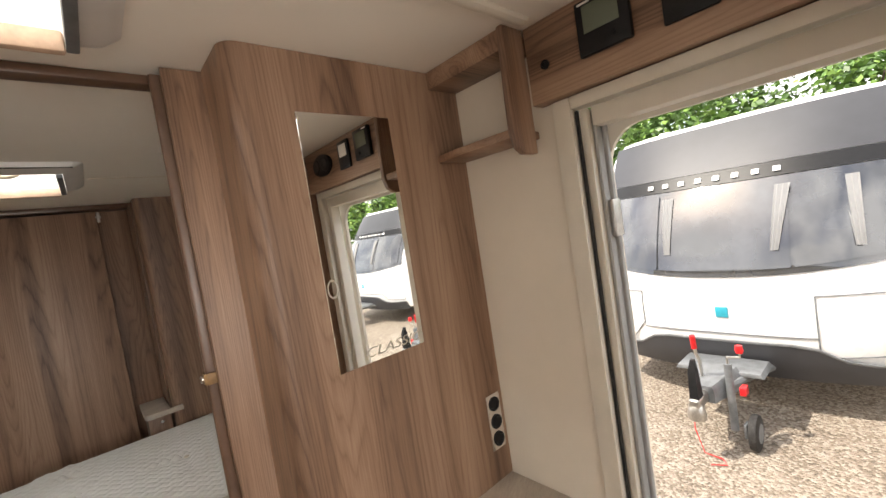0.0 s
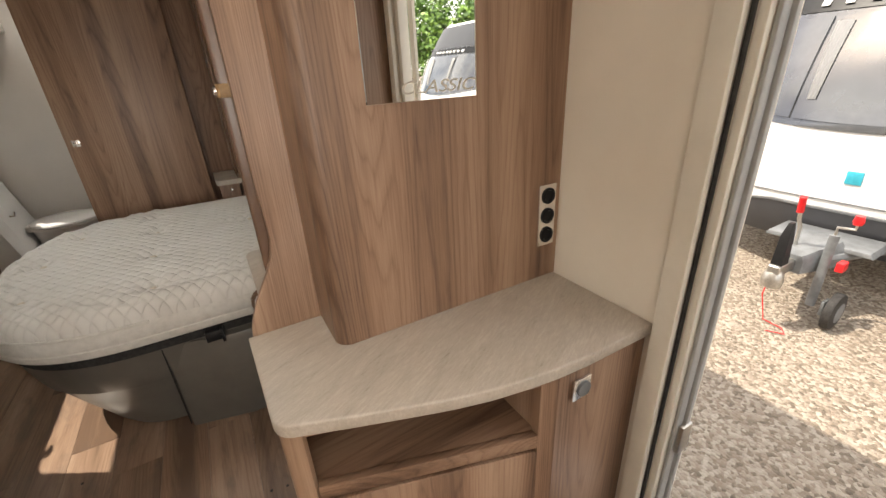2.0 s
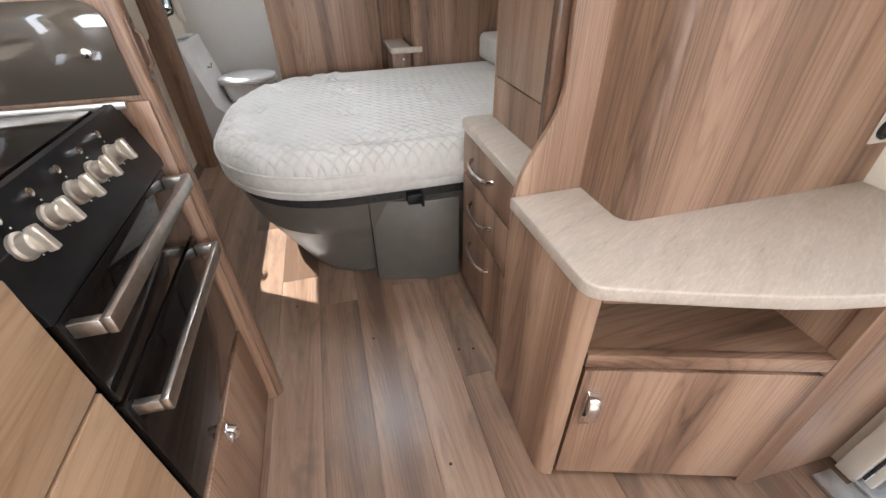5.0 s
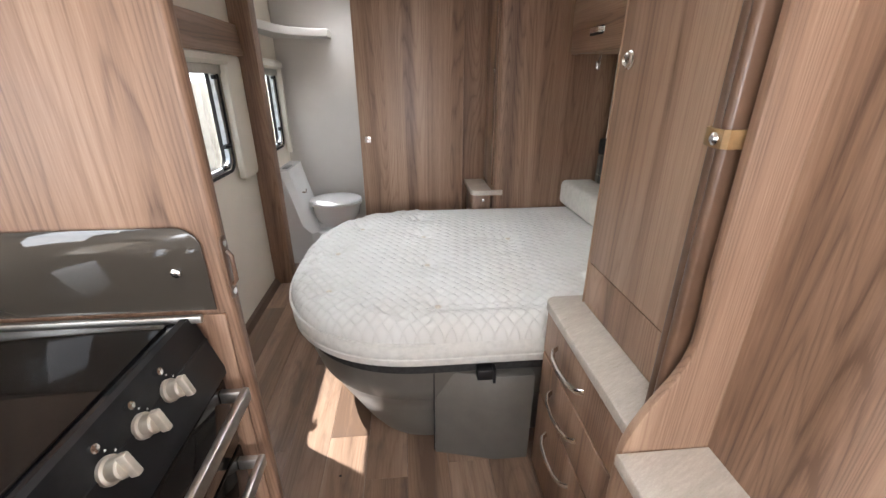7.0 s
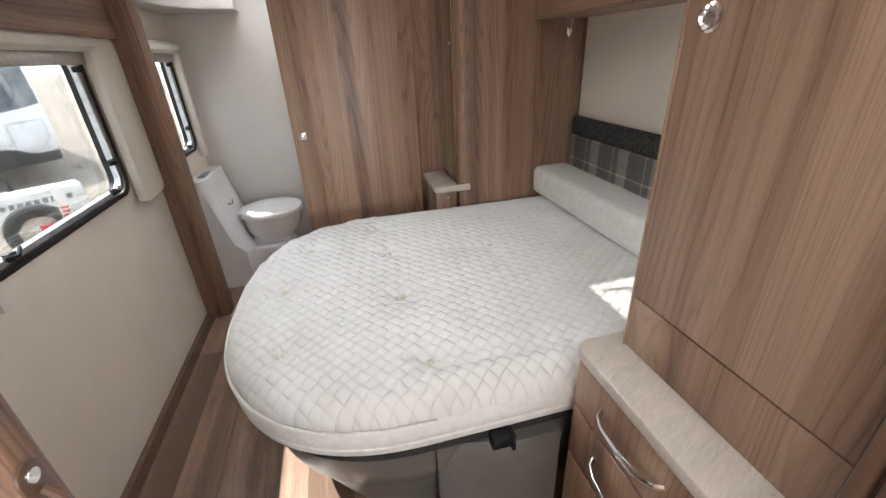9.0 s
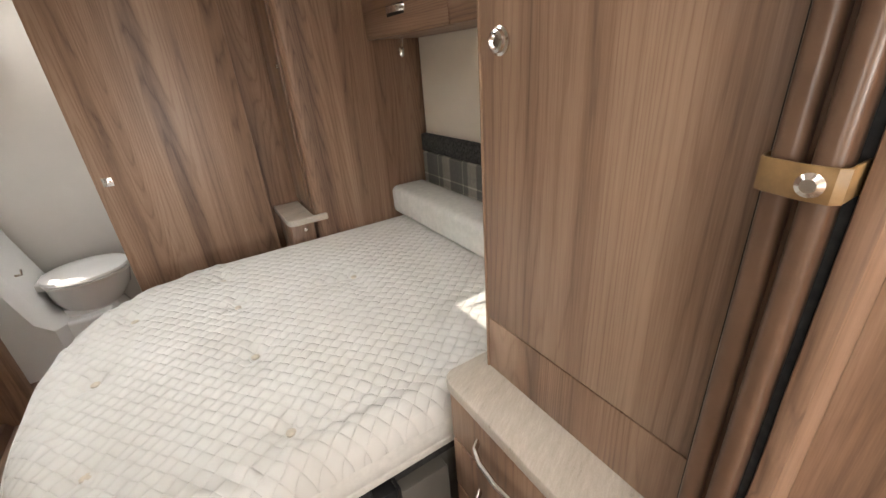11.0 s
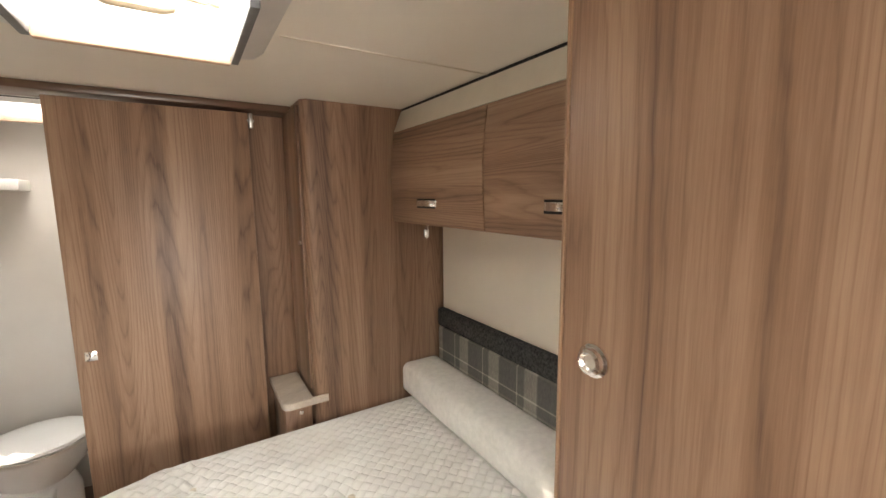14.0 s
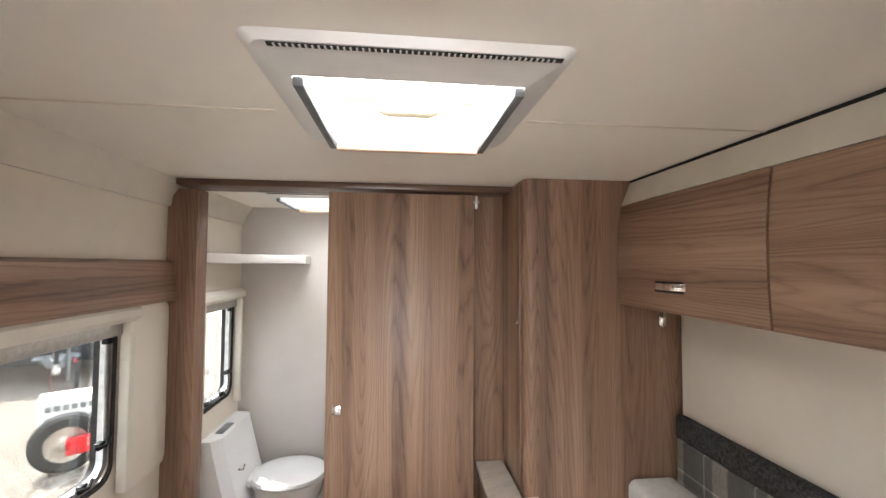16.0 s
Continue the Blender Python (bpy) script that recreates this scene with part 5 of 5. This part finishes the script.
    for u in (-0.98, 0.50):
        pts = [(u, 0.58), (u + 0.42, 0.60), (u + 0.42, 0.30), (u + 0.30, 0.13), (u, 0.10)]
        for (ua, za), (ub, zb) in zip(pts, pts[1:] + pts[:1]):
            seg = [(plan(ua + (ub - ua) * k / 5, za + (zb - za) * k / 5) - 0.001, y - hw * (ua + (ub - ua) * k / 5), za + (zb - za) * k / 5) for k in range(6)]
            part("hatch_seam", tube(seg, 0.005, 5), tow_grey, t)
    part("badge", box(x - 0.008, x + 0.008, y - 0.045, y + 0.045, 0.395, 0.485, 0.006), blue_badge, t, "square blue badge")
    skin(0.255, 0.263, -0.56, 0.50, tow_grey, "body_seam", 0.004, 1)
    hump = lambda u, k: 0.145 * k * min(1.0, max(0.0, (0.66 - abs(u)) / 0.2))
    skin(-0.12, 0.045, -0.985, 0.985, caravan_grey, "bumper", 0.03, 4, "dark grey lower bumper", hump)
    skin(0.047, 0.062, -0.985, 0.985, tow_grey, "bumper_trim", 0.036, 1, "pale grey trim line", lambda u, k: hump(u, 1.0))
    for s in (-1, 1):
        part("roof_fin", box(x + 0.82, x + 0.9, y + s * 0.55 - 0.05, y + s * 0.55 + 0.05, 2.09, 2.115, 0.01), white_plastic, t)
        part("marker_lamp", box(plan(0.985 * s, 1.62) - 0.06, plan(0.985 * s, 1.62) + 0.03, y - hw * 1.0 * s - 0.03, y - hw * 1.0 * s + 0.03, 1.60, 1.645, 0.01), black_plastic, t)
        w = part("wheel", lathe([(0.10, -0.09), (0.30, -0.09), (0.325, -0.06), (0.325, 0.06), (0.30, 0.09), (0.10, 0.09)], (x + 3.6, y - s * (hw - 0.12), GZ + 0.325), 1, 26), dark_rubber, t)
        for yw in (0.9,):
            part("side_window", box(x + 1.5, x + 2.7, y - s * hw - 0.012, y - s * hw + 0.012, 0.95, 1.5, 0.008), caravan_glass, t)
    # drawbar
    for s in (-1, 1):
        part("drawbar", tube([(x + 0.5, y + s * 0.42, -0.02), (x - 0.55, y + s * 0.06, 0.0)], 0.035, 8), tow_grey, t)
    part("hitch_cover", prism([(y - 0.30, 0.02), (y + 0.30, 0.02), (y + 0.28, 0.055), (y - 0.28, 0.055)], 0, x - 0.30, x + 0.02, 0.01), tow_grey, t)
    part("drawbar_nose", loft([[(x - 0.28, y - 0.16 * w, z0), (x - 0.28, y + 0.16 * w, z0), (x - 0.66, y + 0.075 * w, z1), (x - 0.66, y - 0.075 * w, z1)] for z0, z1, w in ((-0.08, -0.06, 1.0), (0.04, 0.02, 1.0), (0.09, 0.06, 0.8))]), tow_grey, t)
    part("coupling", join(box(x - 0.86, x - 0.64, y - 0.035, y + 0.035, -0.05, 0.03, 0.015, 3), lathe([(0.055, -0.12), (0.06, -0.08), (0.05, -0.03), (0.03, 0.0)], (x - 0.82, y, 0), 2, 16)), steel, t, "steel towing coupling")
    part("coupling_handle", loft([[(x - 0.84, y - 0.03, 0.0), (x - 0.74, y - 0.03, 0.0), (x - 0.74, y + 0.03, 0.0), (x - 0.84, y + 0.03, 0.0)], [(x - 0.83, y - 0.025, 0.22), (x - 0.77, y - 0.025, 0.22), (x - 0.77, y + 0.025, 0.22), (x - 0.83, y + 0.025, 0.22)], [(x - 0.80, y - 0.012, 0.30), (x - 0.77, y - 0.012, 0.30), (x - 0.77, y + 0.012, 0.30), (x - 0.80, y + 0.012, 0.30)]]), black_plastic, t, "black coupling handle")
    hbk = part("handbrake", tube([(x - 0.50, y + 0.04, 0.05), (x - 0.52, y + 0.04, 0.20), (x - 0.58, y + 0.04, 0.27), (x - 0.60, y + 0.04, 0.36)], 0.012, 8), steel, t)
    part("grip", tube([(x - 0.60, y + 0.04, 0.32), (x - 0.615, y + 0.04, 0.42)], 0.02, 10), red_paint, hbk, "red grip")
    jk = part("jockey_stem", tube([(x - 0.52, y - 0.14, 0.20), (x - 0.52, y - 0.14, -0.30)], 0.027, 12), tow_grey, t)
    part("jockey_crank", tube([(x - 0.52, y - 0.14, 0.20), (x - 0.52, y - 0.14, 0.25), (x - 0.52, y - 0.22, 0.26), (x - 0.52, y - 0.22, 0.31)], 0.009, 8), steel, jk)
    part("crank_knob", lathe([(0.022, 0.29), (0.028, 0.31), (0.022, 0.345)], (x - 0.52, y - 0.22, 0), 2, 12), red_paint, jk, "red crank knob")
    part("jockey_clamp", box(x - 0.55, x - 0.47, y - 0.24, y - 0.20, -0.02, 0.04, 0.006), red_paint, t, "red clamp handle")
    jw = part("jockey_wheel", lathe([(0.03, -0.03), (0.095, -0.03), (0.125, -0.022), (0.13, 0), (0.125, 0.022), (0.095, 0.03), (0.03, 0.03)], (x - 0.46, y - 0.25, GZ + 0.13), 1, 22), dark_rubber, t)
    part("wheel_fork", box(x - 0.53, x - 0.44, y - 0.213, y - 0.195, GZ + 0.1, GZ + 0.2, 0.004), tow_grey, t)
    part("hub", lathe([(0.028, -0.034), (0.07, -0.032), (0.07, 0.032), (0.028, 0.034)], (x - 0.46, y - 0.25, GZ + 0.13), 1, 16), tow_grey, jw, "grey plastic hub")
    part("breakaway_cable", tube([(x - 0.70, y + 0.05, -0.04), (x - 0.72, y + 0.06, -0.25), (x - 0.70, y + 0.02, GZ + 0.012), (x - 0.72, y - 0.10, GZ + 0.012), (x - 0.78, y - 0.14, GZ + 0.012), (x - 0.83, y - 0.05, GZ + 0.012)], 0.004, 6), red_paint, t, "red breakaway cable")
    return t


car = touring_caravan(3.86, 1.05, "white touring caravan with dark nose panel and tinted window")
copy_thing(car, pose(3.7, -2.6, GZ))
copy_thing(car, pose(4.6, -6.5, GZ))
copy_thing(car, pose(9.5, 6.0, GZ))
copy_thing(car, pose(-6.0, 8.9, GZ, 0, 0, 127))
copy_thing(car, pose(-8.4, 12.0, GZ, 0, 0, 127))
copy_thing(car, pose(-8.0, 2.2, GZ, 0, 0, 150))


def tree(x, y, height, spread, seed):
    rng = random.Random(seed)
    t = thing("tree", (x, y, GZ), "leafy green tree behind the caravans", "tree", "yard trees")
    trunk = [tube([(x, y, GZ), (x + 0.1, y, GZ + height * 0.25), (x - 0.05, y + 0.1, GZ + height * 0.6)], [0.22, 0.17, 0.08], 10)]
    ends = []
    for i in range(9):
        a = i * 2.4
        h0 = GZ + height * (0.22 + 0.05 * (i % 5))
        r = spread * rng.uniform(0.5, 0.9)
        e = (x + r * math.cos(a), y + r * math.sin(a), h0 + height * rng.uniform(0.12, 0.4))
        trunk.append(tube([(x, y, h0), ((x + e[0]) / 2, (y + e[1]) / 2, h0 + (e[2] - h0) * 0.65), e], [0.08, 0.05, 0.02], 6))
        ends.append(e)
    part("trunk", join(*trunk), bark, t)
    cl = [(*e, spread * rng.uniform(0.32, 0.5)) for e in ends]
    for _ in range(16):
        a, rr = rng.uniform(0, 6.28), spread * math.sqrt(rng.random())
        cl.append((x + rr * math.cos(a), y + rr * math.sin(a), GZ + height * rng.uniform(0.3, 0.98 - 0.25 * (rr / spread) ** 2), spread * rng.uniform(0.2, 0.38)))
    verts, faces = [], []
    for cx, cy, cz, cr_ in cl:
        for _ in range(400):
            d = Vector((rng.gauss(0, 1), rng.gauss(0, 1), rng.gauss(0, 1))).normalized()
            p = Vector((cx, cy, cz)) + d * cr_ * rng.uniform(0.55, 1.08)
            u = Vector((rng.gauss(0, 1), rng.gauss(0, 1), rng.gauss(0, 0.6))).normalized()
            w = u.cross(d + Vector((0.01, 0.02, 0.3))).normalized()
            s = rng.uniform(0.07, 0.13)
            k = len(verts)
            verts += [p - u * s, p + w * s * 0.55, p + u * s, p - w * s * 0.55]
            faces.append((k, k + 1, k + 2, k + 3))
    me = bpy.data.meshes.new("crown")
    me.from_pydata([tuple(v) for v in verts], [], faces)
    me.materials.append(leaf)
    cr2 = new("crown", me)
    cr2.parent, cr2.matrix_parent_inverse = t, Matrix.Translation(-t.location)
    return t


t1 = tree(14.0, 4.5, 5.6, 2.6, 3)
t2 = tree(14.5, 0.5, 5.0, 2.8, 5)
for (xx, yy, zr) in ((13.5, 8.8, 40), (14.5, -3.5, 100), (13.5, -7.6, 200), (14.0, -11.5, 300), (12.5, -15.5, 20), (10.0, -19.0, 77)):
    copy_thing(t1 if zr % 40 == 0 else t2, pose(xx, yy, GZ, 0, 0, zr))
for (xx, yy, zr) in ((-16.0, 3.0, 140), (-16.5, 8.0, 210), (-16, 13.0, 10), (-16.0, -2.0, 80)):
    copy_thing(t1 if zr % 4 == 0 else t2, pose(xx, yy, GZ, 0, 0, zr))

# wheel with red lock and carton, seen through the bedroom window
WX, WY = -3.50, 5.78
sw_ = thing("spare_wheel", (WX, WY, GZ), "black caravan wheel with red lock on the gravel", "wheel")
part("tyre", lathe([(0.19, -0.085), (0.27, -0.09), (0.305, -0.06), (0.315, 0), (0.305, 0.06), (0.27, 0.09), (0.19, 0.085)], (0, 0, 0), 1, 28), dark_rubber, sw_).data.transform(pose(WX, WY, GZ + 0.2835, 0, 0, 35) @ Matrix.Scale(0.9, 4))
part("rim", lathe([(0.188, -0.084), (0.184, -0.096), (0.165, -0.09), (0.08, -0.088), (0.05, -0.104), (0.0101, -0.104)], (0, 0, 0), 1, 24), steel, sw_).data.transform(pose(WX, WY, GZ + 0.2835, 0, 0, 35) @ Matrix.Scale(0.9, 4))
part("lock", box(0.0, 0.36, -0.17, -0.095, -0.10, 0.08, 0.012), red_paint, sw_, "red wheel lock").data.transform(pose(WX, WY, GZ + 0.2835, 0, 0, 35) @ Matrix.Scale(0.9, 4))
part("lock_post", box(0.22, 0.33, -0.165, -0.1, 0.081, 0.50, 0.01), card_white, sw_, "white post of the lock").data.transform(pose(WX, WY, GZ + 0.2835, 0, 0, 35) @ Matrix.Scale(0.9, 4))
for k in range(3):
    part("print_bar", box(0.235, 0.31, -0.1675, -0.1655, 0.14 + 0.045 * k, 0.165 + 0.045 * k, 0), red_paint, sw_).data.transform(pose(WX, WY, GZ + 0.2835, 0, 0, 35) @ Matrix.Scale(0.9, 4))
bx_ = thing("carton", (-4.0, 6.75, GZ), "white carton with printed side on the gravel", "box")
part("box", box(-0.42, 0.42, -0.18, 0.18, 0, 0.50, 0.008), card_white, bx_).data.transform(pose(-4.0, 6.75, GZ, 0, 0, 35))
for k, (z0, z1, n) in enumerate(((0.36, 0.42, 9), (0.24, 0.29, 7))):
    for i in range(n):
        part("print_bar", box(-0.36 + i * 0.075, -0.31 + i * 0.075, -0.1835, -0.1815, z0, z1, 0), tow_grey, bx_).data.transform(pose(-4.0, 6.75, GZ, 0, 0, 35))

# ---- floor planks ----
PW, PL = 0.152, 1.22
plank_me = {}
rngp = random.Random(8)
ncol = int((XR - XL) / PW) + 1
for i in range(ncol):
    xa = XL + i * PW
    xb = min(xa + PW, XR - 0.002) - 0.0008
    if xb - xa < 0.01:
        continue
    key = round(xb - xa, 3)
    ystart = YF - rngp.uniform(0, PL)
    while ystart < YB:
        a, b = max(ystart, YF + 0.002), min(ystart + PL - 0.0008, YB - 0.002)
        ystart += PL
        if b - a < 0.02:
            continue
        k2 = (key, round(b - a, 3))
        if k2 not in plank_me:
            bm = box(0, xb - xa, 0, b - a, -0.0055, 0.0, 0.0006, 1)
            me = bpy.data.meshes.new("plank")
            bm.to_mesh(me)
            bm.free()
            me.materials.append(floor_wood)
            plank_me[k2] = me
        ob = new("plank", plank_me[k2])
        ob.location = (xa, a, 0)
        ob.parent = floor
